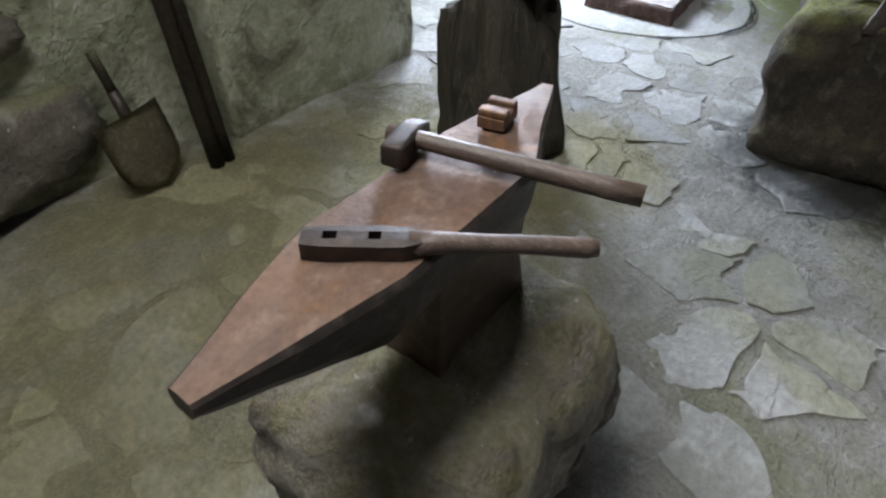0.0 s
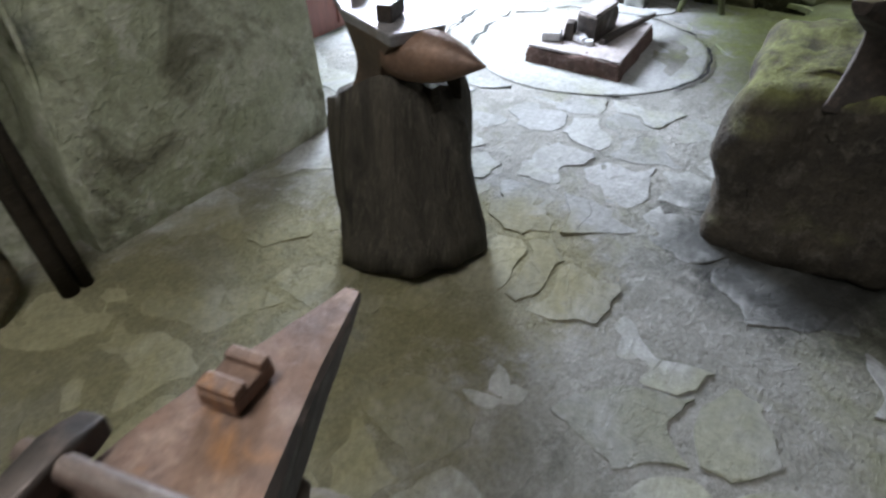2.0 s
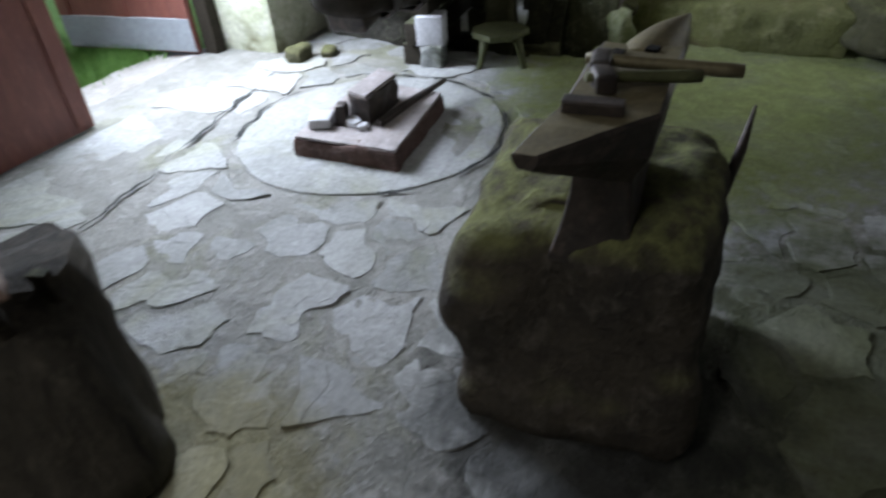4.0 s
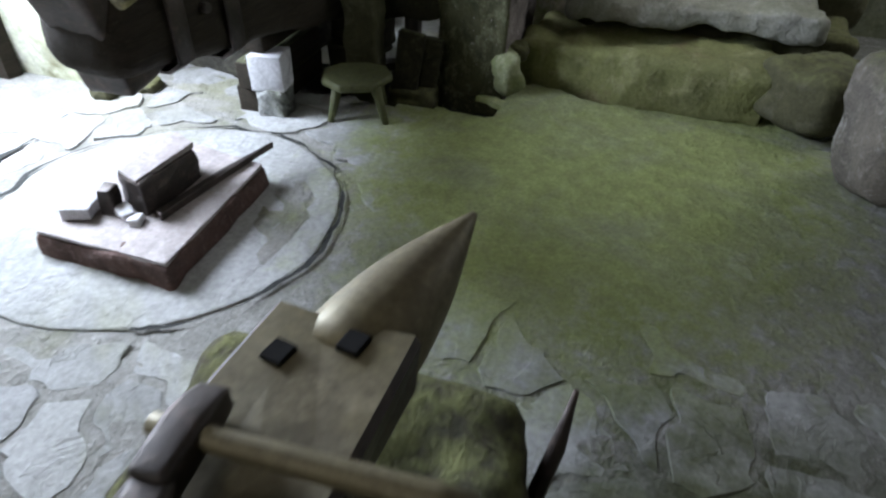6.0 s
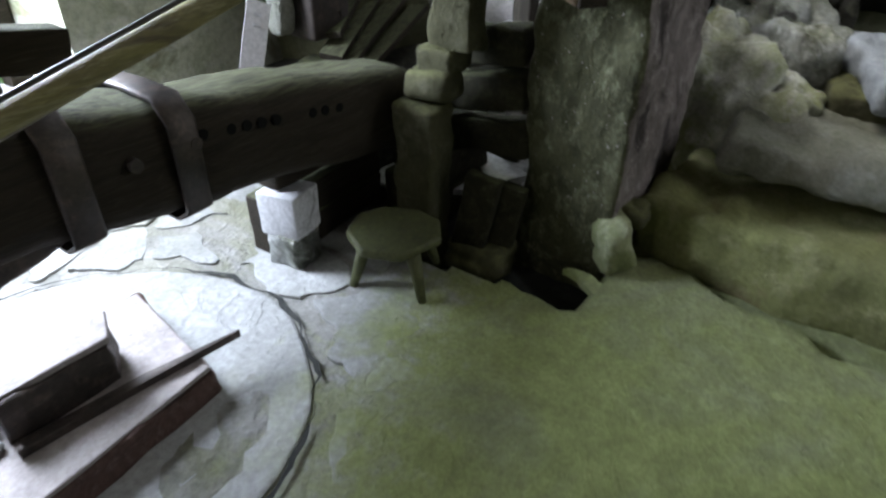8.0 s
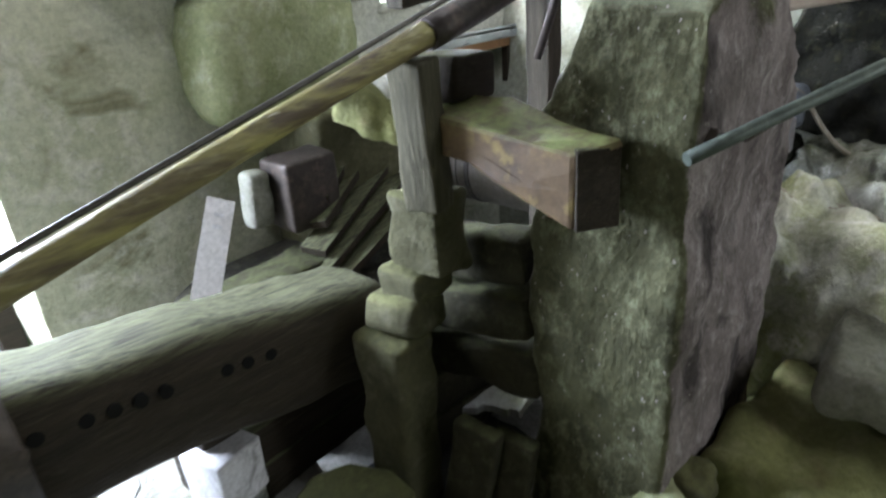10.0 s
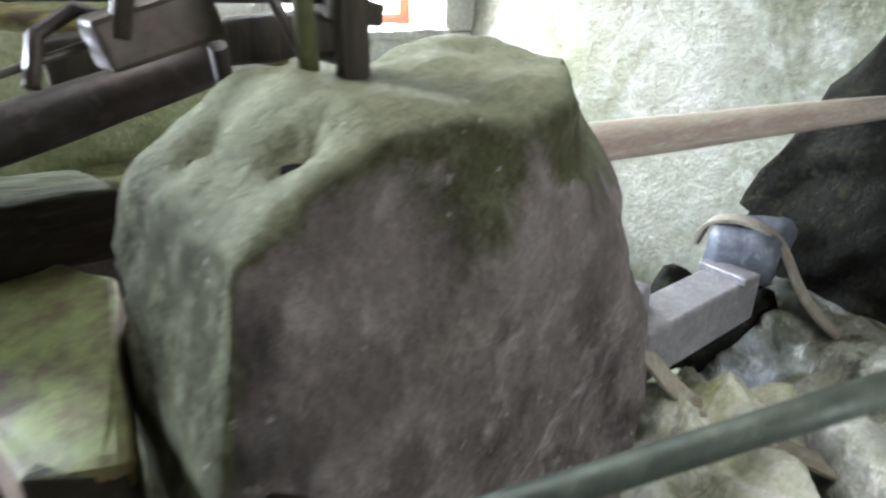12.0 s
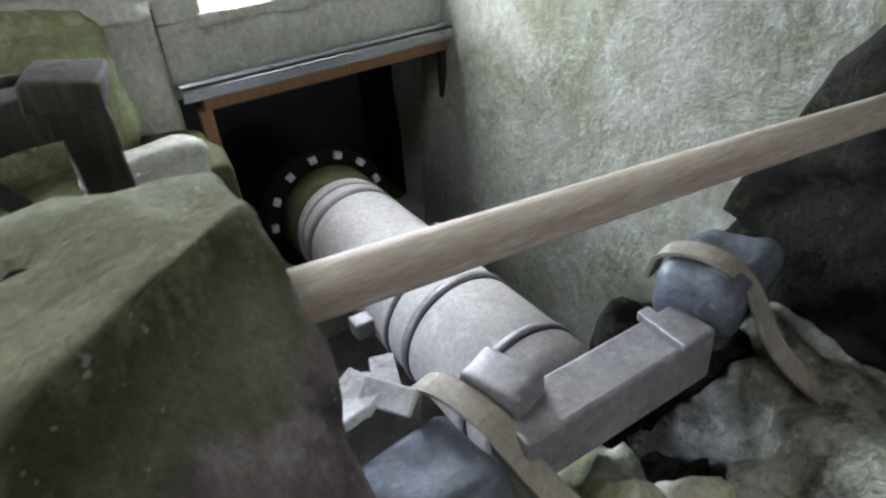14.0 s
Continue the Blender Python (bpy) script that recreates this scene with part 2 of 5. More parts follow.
# Red is the stone's own; darkened for the shade on the slab's sides.
BRICK = surface("shaded_red_slab_stone", ((0.13, 0.08, 0.068), (0.085, 0.055, 0.048), (0.18, 0.13, 0.115)), 8, 50, 0.85, 0.7, stain=((0.2, 0.2, 0.2), 5, 0.62, 0.6), relief=0.015)
SLAB_TOP = surface("pale_slab_top", ((0.33, 0.29, 0.28), (0.25, 0.225, 0.215), (0.38, 0.35, 0.345)), 6, 50, 0.7, 0.4, relief=0.006)
CONCRETE = surface("pale_concrete", ((0.58, 0.58, 0.6), (0.46, 0.46, 0.47), (0.64, 0.64, 0.66)), 7, 60, 0.85, 0.4, stain=((0.14, 0.13, 0.12), 7, 0.6, 0.8), relief=0.005)
WHITE_CARD = surface("white_sign_board", ((0.6, 0.59, 0.58), (0.55, 0.53, 0.52)), 6, 60, 0.5, 0.1, relief=0.002)
MOSSY = surface("moss_covered_stone", ((0.08, 0.078, 0.043), (0.055, 0.054, 0.029), (0.11, 0.107, 0.072)), 4, 45, 0.92, 0.8, moss=((0.14, 0.145, 0.065), 0.25, 0.8), relief=0.02)
STOOL_WOOD = surface("green_stained_wood", ((0.09, 0.098, 0.036), (0.06, 0.066, 0.026), (0.125, 0.135, 0.056)), 9, 50, 0.65, 0.4, relief=0.004)
BLUE_STONE = surface("blue_grey_slab", ((0.33, 0.36, 0.39), (0.25, 0.27, 0.29), (0.4, 0.42, 0.44)), 4, 50, 0.85, 0.8, relief=0.02, ledges=0.4)
GREY_STEP = surface("grey_green_slab", ((0.3, 0.3, 0.265), (0.21, 0.215, 0.17), (0.37, 0.37, 0.34)), 4, 50, 0.88, 0.8, moss=((0.2, 0.21, 0.11), 0.6, 0.35), relief=0.02, ledges=0.4)
SHEET = surface("galvanised_sheet", ((0.4, 0.42, 0.45), (0.32, 0.34, 0.37), (0.46, 0.48, 0.5)), 5, 60, 0.35, 0.15, metal=0.8, stretch=(0.4, 4, 4), relief=0.002)
BOARD = surface("new_brown_batten", ((0.3, 0.16, 0.07), (0.23, 0.12, 0.055), (0.34, 0.2, 0.1)), 7, 50, 0.6, 0.3, stretch=(4, 4, 0.6), relief=0.004)
# Near black, so that the axle opening's shade lies in the colour.
BLACK = surface("shade_black", ((0.022, 0.024, 0.028), (0.016, 0.017, 0.02), (0.035, 0.036, 0.04)), 4, 40, 0.6, 0.3, relief=0.004)
CEIL = surface("dark_ceiling_boards", ((0.1, 0.075, 0.055), (0.07, 0.052, 0.04), (0.13, 0.1, 0.075)), 4, 40, 0.85, 0.4, stretch=(0.4, 5, 5), relief=0.008)
GRASS = surface("grass", ((0.12, 0.25, 0.05), (0.08, 0.18, 0.03), (0.17, 0.31, 0.08)), 5, 50, 0.7, 0.5, relief=0.01)
DIRT = surface("pale_path_earth", ((0.36, 0.35, 0.33), (0.28, 0.27, 0.25), (0.42, 0.41, 0.4)), 3, 40, 0.95, 0.6, relief=0.02)
CABLE = surface("dull_steel_cable", ((0.09, 0.085, 0.075), (0.06, 0.056, 0.05), (0.13, 0.12, 0.1)), 20, 90, 0.5, 0.3, metal=0.5, relief=0.002)
RAIL_IRON = surface("green_grey_handrail", ((0.085, 0.105, 0.09), (0.055, 0.07, 0.06), (0.12, 0.145, 0.12)), 10, 70, 0.6, 0.2, metal=0.5, relief=0.002)
POST = surface("mossy_standing_stone", ((0.27, 0.235, 0.225), (0.12, 0.1, 0.095), (0.38, 0.345, 0.335)), 5, 70, 0.88, 0.9, stretch=(1, 1, 0.75), stain=((0.042, 0.036, 0.036), 3.4, 0.5, 0.9), relief=0.03, speck=((0.34, 0.31, 0.29), 60, 0.68),
               grow=((0.1, 0.102, 0.056), (0.055, 0.055, 0.03), (0.2, 0.21, 0.13), (0.27, 0.29, 0.2)))
WHITE_ROCK = surface("white_green_boulder", ((0.6, 0.6, 0.56), (0.34, 0.37, 0.2), (0.7, 0.7, 0.68)), 3.2, 50, 0.85, 0.8, stain=((0.16, 0.17, 0.09), 3.5, 0.58, 0.85), relief=0.03, ledges=0.2)
STEP_MOSS = surface("moss_grown_step", ((0.2, 0.21, 0.085), (0.14, 0.145, 0.065), (0.25, 0.25, 0.13)), 3, 45, 0.92, 0.8, stain=((0.17, 0.135, 0.075), 2.5, 0.58, 0.8), relief=0.025)
STRAP = surface("tan_grey_strap_iron", ((0.33, 0.3, 0.24), (0.24, 0.215, 0.175), (0.4, 0.38, 0.33)), 6, 60, 0.6, 0.35, metal=0.2, relief=0.004)
BLUE_IRON = surface("dark_blue_grey_iron", ((0.13, 0.145, 0.175), (0.08, 0.088, 0.105), (0.2, 0.22, 0.255)), 7, 60, 0.5, 0.5, metal=0.35, relief=0.008)
# Near black: shade of the corner recess and the void under the bearing.
SHADE_ROCK = surface("shade_black_rock", ((0.02, 0.02, 0.015), (0.011, 0.011, 0.009), (0.045, 0.047, 0.026)), 5, 50, 0.95, 0.9, relief=0.03, ledges=0.4)
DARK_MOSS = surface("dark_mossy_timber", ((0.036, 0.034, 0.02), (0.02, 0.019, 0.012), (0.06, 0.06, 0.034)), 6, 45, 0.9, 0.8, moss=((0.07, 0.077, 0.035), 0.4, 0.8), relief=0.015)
# Black in place of shade, for uncut holes and the wheel hub.
HOLE_SHADE = surface("hole_shade_black", ((0.006, 0.006, 0.005), (0.004, 0.004, 0.004)), 6, 40, 0.95, 0.1)
glass = bpy.data.materials.new("window_glass")
glass.use_nodes = True
gb = glass.node_tree.nodes["Principled BSDF"]
gb.inputs["Transmission Weight"].default_value, gb.inputs["Roughness"].default_value, gb.inputs["IOR"].default_value = 1.0, 0.05, 1.1


# ---- building blocks ----
def part(name, bm, material, parent=None, label=""):
    me = bpy.data.meshes.new(name)
    bm.normal_update()
    bm.to_mesh(me)
    bm.free()
    mats = material if isinstance(material, (list, tuple)) else [material]
    for m in mats:
        me.materials.append(m)
    ob = new(name, me)
    if parent is not None:
        ob.parent = parent
        ob.matrix_parent_inverse = parent.matrix_world.inverted()
    return tagged(ob, label)


def thing(name, label, category, at=(0, 0, 0), group="", kind=""):
    ob = new(name)
    ob.empty_display_size = 0.05
    ob.matrix_world = Matrix.Translation(at)
    return tagged(ob, label, category, group, kind)


def frac(p, freq, seed, octaves=3):
    q = Vector(p) * freq + Vector((seed * 7.13, seed * 3.77, seed * 1.91))
    return sum(noise.noise(q * 2 ** k) / 2 ** k for k in range(octaves))


def blockform(size, step=0.1, rnd=0.03, amp=0.01, freq=4.0, seed=0, m=None, shape=None, octaves=3, smooth=True):
    """A box with a grid on all sides, rounded edges and uneven faces; m puts it in its place, shape bends it in its own frame."""
    half = [s / 2 for s in size]
    rnd = min(rnd, *[h * 0.98 for h in half])
    ticks = []
    for h in half:
        k = max(2, int(round(2 * (h - rnd) / step)) + 1)
        inner = [-(h - rnd) + 2 * (h - rnd) * i / (k - 1) for i in range(k)]
        e = [h - rnd * 0.45, h] if rnd > 0.004 else [h]
        ticks.append([-v for v in reversed(e)] + inner + e)
    bm = bmesh.new()
    verts = {}

    def vert(i, j, k):
        key = (i, j, k)
        if key not in verts:
            p = Vector((ticks[0][i], ticks[1][j], ticks[2][k]))
            q = Vector([max(-(h - rnd), min(h - rnd, c)) for h, c in zip(half, p)])
            d = p - q
            if d.length > 1e-6:
                # the ticks lie on the cube's skin, so the length along the largest axis is the true radius
                p = q + d.normalized() * rnd * max(abs(c) for c in d) / max(rnd, 1e-6)
            verts[key] = bm.verts.new(p)
        return verts[key]

    n = [len(t) - 1 for t in ticks]
    for a in range(3):
        b, c = (a + 1) % 3, (a + 2) % 3
        for side in (0, n[a]):
            for i in range(n[b]):
                for j in range(n[c]):
                    quad = []
                    for di, dj in ((0, 0), (1, 0), (1, 1), (0, 1)):
                        key = [0, 0, 0]
                        key[a], key[b], key[c] = side, i + di, j + dj
                        quad.append(vert(*key))
                    bm.faces.new(quad if side else quad[::-1])
    bm.normal_update()
    if shape:
        for v in bm.verts:
            v.co = shape(v.co)
    bm.normal_update()
    if m is not None:
        bm.transform(m)
        bm.normal_update()
    if amp:
        moves = [(v, v.normal * frac(v.co, freq, seed, octaves) * amp) for v in bm.verts]
        for v, d in moves:
            v.co += d
    for f in bm.faces:
        f.smooth = smooth
    return bm


def boulder(size, seed, at, rz=0.0, boxy=0.55, amp=0.12, sub=4, tilt=0.0):
    """A rounded stone: a ball pressed towards a box, with lumps and chips; its foot lies at z = at[2]."""
    bm = bmesh.new()
    bmesh.ops.create_icosphere(bm, subdivisions=sub, radius=1.0)
    power = 2 + 6 * boxy
    for v in bm.verts:
        d = v.co.normalized()
        r = (abs(d.x) ** power + abs(d.y) ** power + abs(d.z) ** power) ** (-1 / power)
        r *= 1 + amp * frac(d, 1.1, seed, 2) + amp * 0.45 * frac(d, 3.2, seed + 5, 3)
        v.co = Vector((d.x * r * size[0] / 2, d.y * r * size[1] / 2, d.z * r * size[2] / 2))
    low = min(v.co.z for v in bm.verts)
    bm.transform(pose(at[0], at[1], at[2] - low - 0.02, tilt, 0, rz))
    for f in bm.faces:
        f.smooth = True
    return bm


def tube(points, radii, sides=12, seed=0, amp=0.0, flat=1.0, caps=True):
    """A round bar along points, with a radius at each; flat presses it in the direction of its own up."""
    bm = bmesh.new()
    pts = [Vector(p) for p in points]
    if not isinstance(radii, (list, tuple)):
        radii = [radii] * len(pts)
    rings = []
    for i, p in enumerate(pts):
        d = (pts[min(i + 1, len(pts) - 1)] - pts[max(i - 1, 0)]).normalized()
        up = Vector((0, 0, 1)) if abs(d.z) < 0.95 else Vector((1, 0, 0))
        a = d.cross(up).normalized()
        b = a.cross(d).normalized()
        ring = []
        for k in range(sides):
            w = 2 * math.pi * k / sides
            r = radii[i] * (1 + amp * frac((math.cos(w) * 1.5, math.sin(w) * 1.5, i * 0.6), 1.0, seed, 2))
            ring.append(bm.verts.new(p + a * math.cos(w) * r + b * math.sin(w) * r * flat))
        rings.append(ring)
    for r0, r1 in zip(rings, rings[1:]):
        for k in range(sides):
            f = bm.faces.new((r0[k], r0[(k + 1) % sides], r1[(k + 1) % sides], r1[k]))
            f.smooth = True
    if caps:
        bm.faces.new(rings[0][::-1])
        bm.faces.new(rings[-1])
    bmesh.ops.recalc_face_normals(bm, faces=bm.faces)
    return bm


def along(a, b, n=12, sag=0.0, wob=0.0, seed=0):
    a, b = Vector(a), Vector(b)
    out = []
    for i in range(n + 1):
        t = i / n
        p = a.lerp(b, t) + Vector((0, 0, -sag * 4 * t * (1 - t)))
        if wob:
            p += Vector((0, frac((t * 3, 0, 0), 1, seed, 1), frac((0, t * 3, 0), 1, seed + 3, 1))) * wob
        out.append(p)
    return out


def band(points, across, width, thick):
    """A flat strap along points; across is the direction of its width."""
    bm = bmesh.new()
    pts, w = [Vector(p) for p in points], Vector(across).normalized() * width / 2
    rings = []
    for i, p in enumerate(pts):
        d = (pts[min(i + 1, len(pts) - 1)] - pts[max(i - 1, 0)]).normalized()
        up = w.cross(d).normalized() * thick / 2
        c = w * 0.8
        rings.append([bm.verts.new(p + o) for o in (w + up * 0.3, c + up, -c + up, -w + up * 0.3, -w - up, w - up)])
    for r0, r1 in zip(rings, rings[1:]):
        for k in range(6):
            f = bm.faces.new((r0[k], r0[(k + 1) % 6], r1[(k + 1) % 6], r1[k]))
            f.smooth = k in (0, 1, 2)
    bm.faces.new(rings[0][::-1])
    bm.faces.new(rings[-1])
    bmesh.ops.recalc_face_normals(bm, faces=bm.faces)
    return bm


def prism(outline, z0, z1, bevel=0.004, amp=0.0, seed=0, shrink=1.0, cut=0):
    """An outline in plan, raised from z0 to z1, with softened edges; shrink narrows the foot about the middle."""
    bm = bmesh.new()
    cx = sum(p[0] for p in outline) / len(outline)
    cy = sum(p[1] for p in outline) / len(outline)
    lo = [bm.verts.new((cx + (x - cx) * shrink, cy + (y - cy) * shrink, z0)) for x, y in outline]
    hi = [bm.verts.new((x, y, z1)) for x, y in outline]
    bm.faces.new(lo[::-1])
    bm.faces.new(hi)
    k = len(outline)
    for i in range(k):
        bm.faces.new((lo[i], lo[(i + 1) % k], hi[(i + 1) % k], hi[i]))
    bmesh.ops.recalc_face_normals(bm, faces=bm.faces)
    if cut:
        bmesh.ops.subdivide_edges(bm, edges=bm.edges[:], cuts=cut, use_grid_fill=True)
    if bevel:
        sharp = [e for e in bm.edges if len(e.link_faces) == 2 and e.calc_face_angle(0) > 0.5]
        bmesh.ops.bevel(bm, geom=sharp, offset=bevel, segments=2, affect="EDGES", profile=0.5)
    if amp:
        bm.normal_update()
        for v in bm.verts:
            v.co += v.normal * frac(v.co, 9, seed, 2) * amp
    return bm


def join(*bms):
    out = bmesh.new()
    for b in bms:
        me = bpy.data.meshes.new("joined")
        b.to_mesh(me)
        b.free()
        out.from_mesh(me)
        bpy.data.meshes.remove(me)
    return out


def bar(size, m, bevel=0.004, amp=0.0, seed=0):
    x, y, z = (v / 2 for v in size)
    bm = prism([(-x, -y), (x, -y), (x, y), (-x, y)], -z, z, bevel, amp, seed)
    bm.transform(m)
    return bm


# ---- the shell ----
def wall(name, pieces, material, label, seed=1, amp=0.035, shape=None):
    bms = [blockform((x1 - x0, y1 - y0, z1 - z0), 0.13, 0.012, amp, 2.2, seed, pose((x0 + x1) / 2, (y0 + y1) / 2, (z0 + z1) / 2), shape) for x0, x1, y0, y1, z0, z1 in pieces]
    return tagged(part(name, join(*bms), material), label, "wall", kind="structure")


TOP = 3.1
wall("wall_north_1", [(1.45, 2.70, 2.22, 3.3, -0.1, TOP)], PLASTER, "thick mossy plastered stone wall beside the doorway", 1)
wall("wall_north_2", [(-1.9, 1.45, 2.42, 3.3, -0.1, TOP)], PLASTER, "rough stone wall with crumbling lime render", 2, 0.07)
wall("wall_north_3", [(2.70, 5.35, 2.6, 3.3, 2.35, TOP)], PLASTER, "plastered wall above the wide doorway", 3)
wall("wall_north_4", [(5.35, 7.22, 2.83, 3.45, -0.5, TOP)], PALE_PLASTER, "greenish lime-plastered stone wall behind the hammer", 4)
wall("wall_north_5", [(7.22, 8.95, 2.83, 3.45, 1.15, 1.44), (7.22, 7.40, 2.83, 3.45, 1.44, TOP), (8.36, 8.95, 2.83, 3.45, 1.44, TOP),
                      (7.40, 8.36, 2.83, 3.45, 2.45, TOP), (8.53, 8.95, 2.83, 3.45, -0.5, 1.15), (7.22, 8.53, 2.83, 3.45, -0.5, 0.0)], WHITEWASH,
     "whitewashed wall with a window over the axle opening", 5, 0.02)
wall("pilaster_1", [(7.02, 7.2, 2.72, 2.83, -0.4, TOP)], WHITEWASH, "whitewashed plaster edge beside the axle opening", 6, 0.02)


east = blockform((0.6, 5.6, 3.7), 0.12, 0.012, 0.03, 2.4, 7, pose(8.86, 0.2, 1.3))
for v in east.verts:
    if v.co.x < 8.8:
        v.co.x -= 0.16 * max(0.0, min(1.0, (1.5 - v.co.z) / 1.2))
tagged(part("wall_east", east, EAST_PLASTER), "whitewashed rough plaster wall with green stains and painted shade", "wall", kind="structure")
# Unseen walls, coloured dark against bounce; the south opening is added for its lamp.
wall("wall_south", [(-2.5, 7.05, -2.9, -2.5, -0.1, TOP), (8.15, 9.2, -2.9, -2.5, -0.1, TOP), (7.05, 8.15, -2.9, -2.5, -0.1, 1.45), (7.05, 8.15, -2.9, -2.5, 2.45, TOP)], UNSEEN_DARK, "unseen dark plastered wall with an added window opening", 8)
wall("wall_west", [(-2.4, -1.9, -2.5, 3.3, -0.1, TOP)], UNSEEN_DARK, "unseen dark plastered wall", 9)
boards = []
for i in range(26):
    y = -2.6 + 0.24 * i
    spans = [(-2.55, 9.25)]
    if 0.35 < y < 1.45:
        spans = [(-2.55, -0.6), (1.0, 9.25)]  # opening added for the first overhead lamp
    if 0.85 < y < 1.75:
        spans = spans[:-1] + [(spans[-1][0], 5.8), (7.4, 9.25)]  # opening added for the second overhead lamp
    boards += [bar((b - a - 0.004, 0.235, 0.04), pose((a + b) / 2, y, TOP + 0.02)) for a, b in spans]
ceil = join(*boards)
tagged(part("ceiling", ceil, CEIL), "unseen dark boarded ceiling with added openings", "ceiling", kind="structure")

# the ground outside and the floor's bed
g = bmesh.new()
bmesh.ops.create_grid(g, x_segments=60, y_segments=60, size=1.0)
for v in g.verts:
    v.co = Vector((4 + math.copysign(abs(v.co.x) ** 4, v.co.x) * 900, 3.4 + (v.co.y + 1) ** 5 * 28, -0.06))
    if v.co.y > 3.6:
        v.co.z += 0.05 * frac(v.co, 0.7, 3, 2)
tagged(part("ground", g, GRASS), "short green grass outside the doorway", "ground", kind="structure")
path = blockform((2.3, 0.45, 0.1), 0.12, 0.03, 0.03, 3, 12, pose(4.2, 3.62, -0.058))
tagged(part("pavement", path, DIRT), "pale trodden earth in front of the doorway", "path", kind="structure")

bed = bmesh.new()
NX, NY = 240, 136
bed_v = []
for j in range(NY + 1):
    row = []
    for i in range(NX + 1):
        x, y = -1.9 + 10.5 * i / NX, -2.5 + 5.95 * j / NY
        h = 0.002 + 0.003 * frac((x, y, 0), 2.0, 2, 2) + 0.0045 * frac((x, y, 0), 9.0, 4, 3)
        if x > 4.2 and y < 1.25:
            h += 0.008 * min(1, (x - 4.2) * 2) * min(1, (1.25 - y) * 3)
        edge = 6.22 + 0.12 * frac((x, y, 0), 2.5, 8, 3) + 0.25 * min(1, max(0, y + 0.1)) - 0.3 * max(0, -0.5 - y)
        if y < 0.5:
            h -= 0.07 * max(0.0, min(1.0, (x - edge) * 12))
        pit = max(0.0, min(1.0, (x - 5.80 - 0.1 * max(0, 1.1 - y) - 0.05 * frac((x, y, 0), 5, 6, 2)) * 14)) * max(0.0, min(1.0, (y - 0.50) * 14)) * max(0.0, min(1.0, (2.4 - y) * 8)) * (x < 7.0)
        h -= 0.22 * pit
        ring_d = abs(math.hypot(x - 4.45, y - 1.55) - 0.75)
        if ring_d < 0.12 or abs(y - 2.30 - (x - 3.1) * 0.168) < 0.12 and 3 < x < 5.2:
            h = -0.004
        if x > 7.05 and y > 0.55:
            h -= 0.35 * min(1, (x - 7.05) * 5) * min(1, (y - 0.55) * 5)
        row.append(bed.verts.new((x, y, h)))
    bed_v.append(row)
for j in range(NY):
    for i in range(NX):
        bed.faces.new((bed_v[j][i], bed_v[j][i + 1], bed_v[j + 1][i + 1], bed_v[j + 1][i])).smooth = True
floor = tagged(part("floor", bed, MORTAR), "earth and mortar bed of the old flagstone floor", "floor", kind="structure")


# ---- door, window, axle opening ----
def door_leaf(parent, m, name, kick=True):
    leaf = part(name, bar((1.18, 0.035, 2.15), m @ pose(0.59, 0, 1.09)), RED_PAINT, parent, "red-brown painted plank leaf")
    for x in (0.06, 0.59, 1.12):
        part("stile", bar((0.11, 0.06, 2.1), m @ pose(x, 0, 1.1)), RED_PAINT, leaf)
    for z in (0.98, 2.08):
        part("rail", bar((1.16, 0.056, 0.14), m @ pose(0.59, 0, z)), RED_PAINT, leaf)
    if kick:
        part("kick_board", bar((1.16, 0.066, 0.24), m @ pose(0.59, 0, 0.15)), GREY_PAINT, leaf, "weathered blue-grey kick board")
    part("strap_hinge", bar((0.5, 0.075, 0.04), m @ pose(0.3, 0, 0.5)), IRON, leaf)
    return leaf


door = tagged(new("door_1"), "wide double door with one leaf open", "door", kind="structure")
door_leaf(door, pose(2.78, 3.17, 0), "closed_leaf", False)
door_leaf(door, pose(5.2, 3.42, 0) @ pose(0, 0, 0, 0, 0, 97), "open_leaf")
part("jamb", bar((0.1, 0.12, 2.3), pose(5.29, 3.36, 1.15), amp=0.004), WOOD, door)
part("jamb", bar((0.1, 0.12, 2.3), pose(2.74, 3.22, 1.15), amp=0.004), WOOD, door)
part("lintel", bar((2.7, 0.2, 0.16), pose(4.02, 3.2, 2.3), amp=0.004), WOOD, door)

win = tagged(new("window_1"), "small red-painted window with white daylight behind", "window", kind="structure")
for x in (7.43, 8.33):
    part("window_frame", bar((0.07, 0.07, 1.0), pose(x, 3.2, 1.95)), FRAME_RED, win)
for z in (1.48, 2.42):
    part("window_frame", bar((0.97, 0.074, 0.075), pose(7.88, 3.2, z)), FRAME_RED, win)
for x in (7.73, 8.03):
    part("glazing_bar", bar((0.035, 0.05, 0.9), pose(x, 3.2, 1.95)), FRAME_RED, win)
for z in (1.8, 2.1):
    part("glazing_bar", bar((0.86, 0.046, 0.03), pose(7.88, 3.2, z)), FRAME_RED, win)
for x in (7.58, 7.88, 8.18):
    for z in (1.66, 1.95, 2.25):
        p = part("pane", bar((0.26, 0.004, 0.26), pose(x, 3.21, z), 0), glass, win)
        p.visible_shadow = False
part("window_sill", blockform((1.0, 0.34, 0.05), 0.05, 0.012, 0.02, 9, 14, pose(7.88, 2.98, 1.44)), WHITEWASH, win, "crumbling plaster sill")

glow = bpy.data.materials.new("white_overcast_distance")
glow.use_nodes = True
glow_b = glow.node_tree.nodes["Principled BSDF"]
glow_b.inputs["Emission Color"].default_value, glow_b.inputs["Emission Strength"].default_value = (0.95, 0.98, 1.0, 1), 1.6
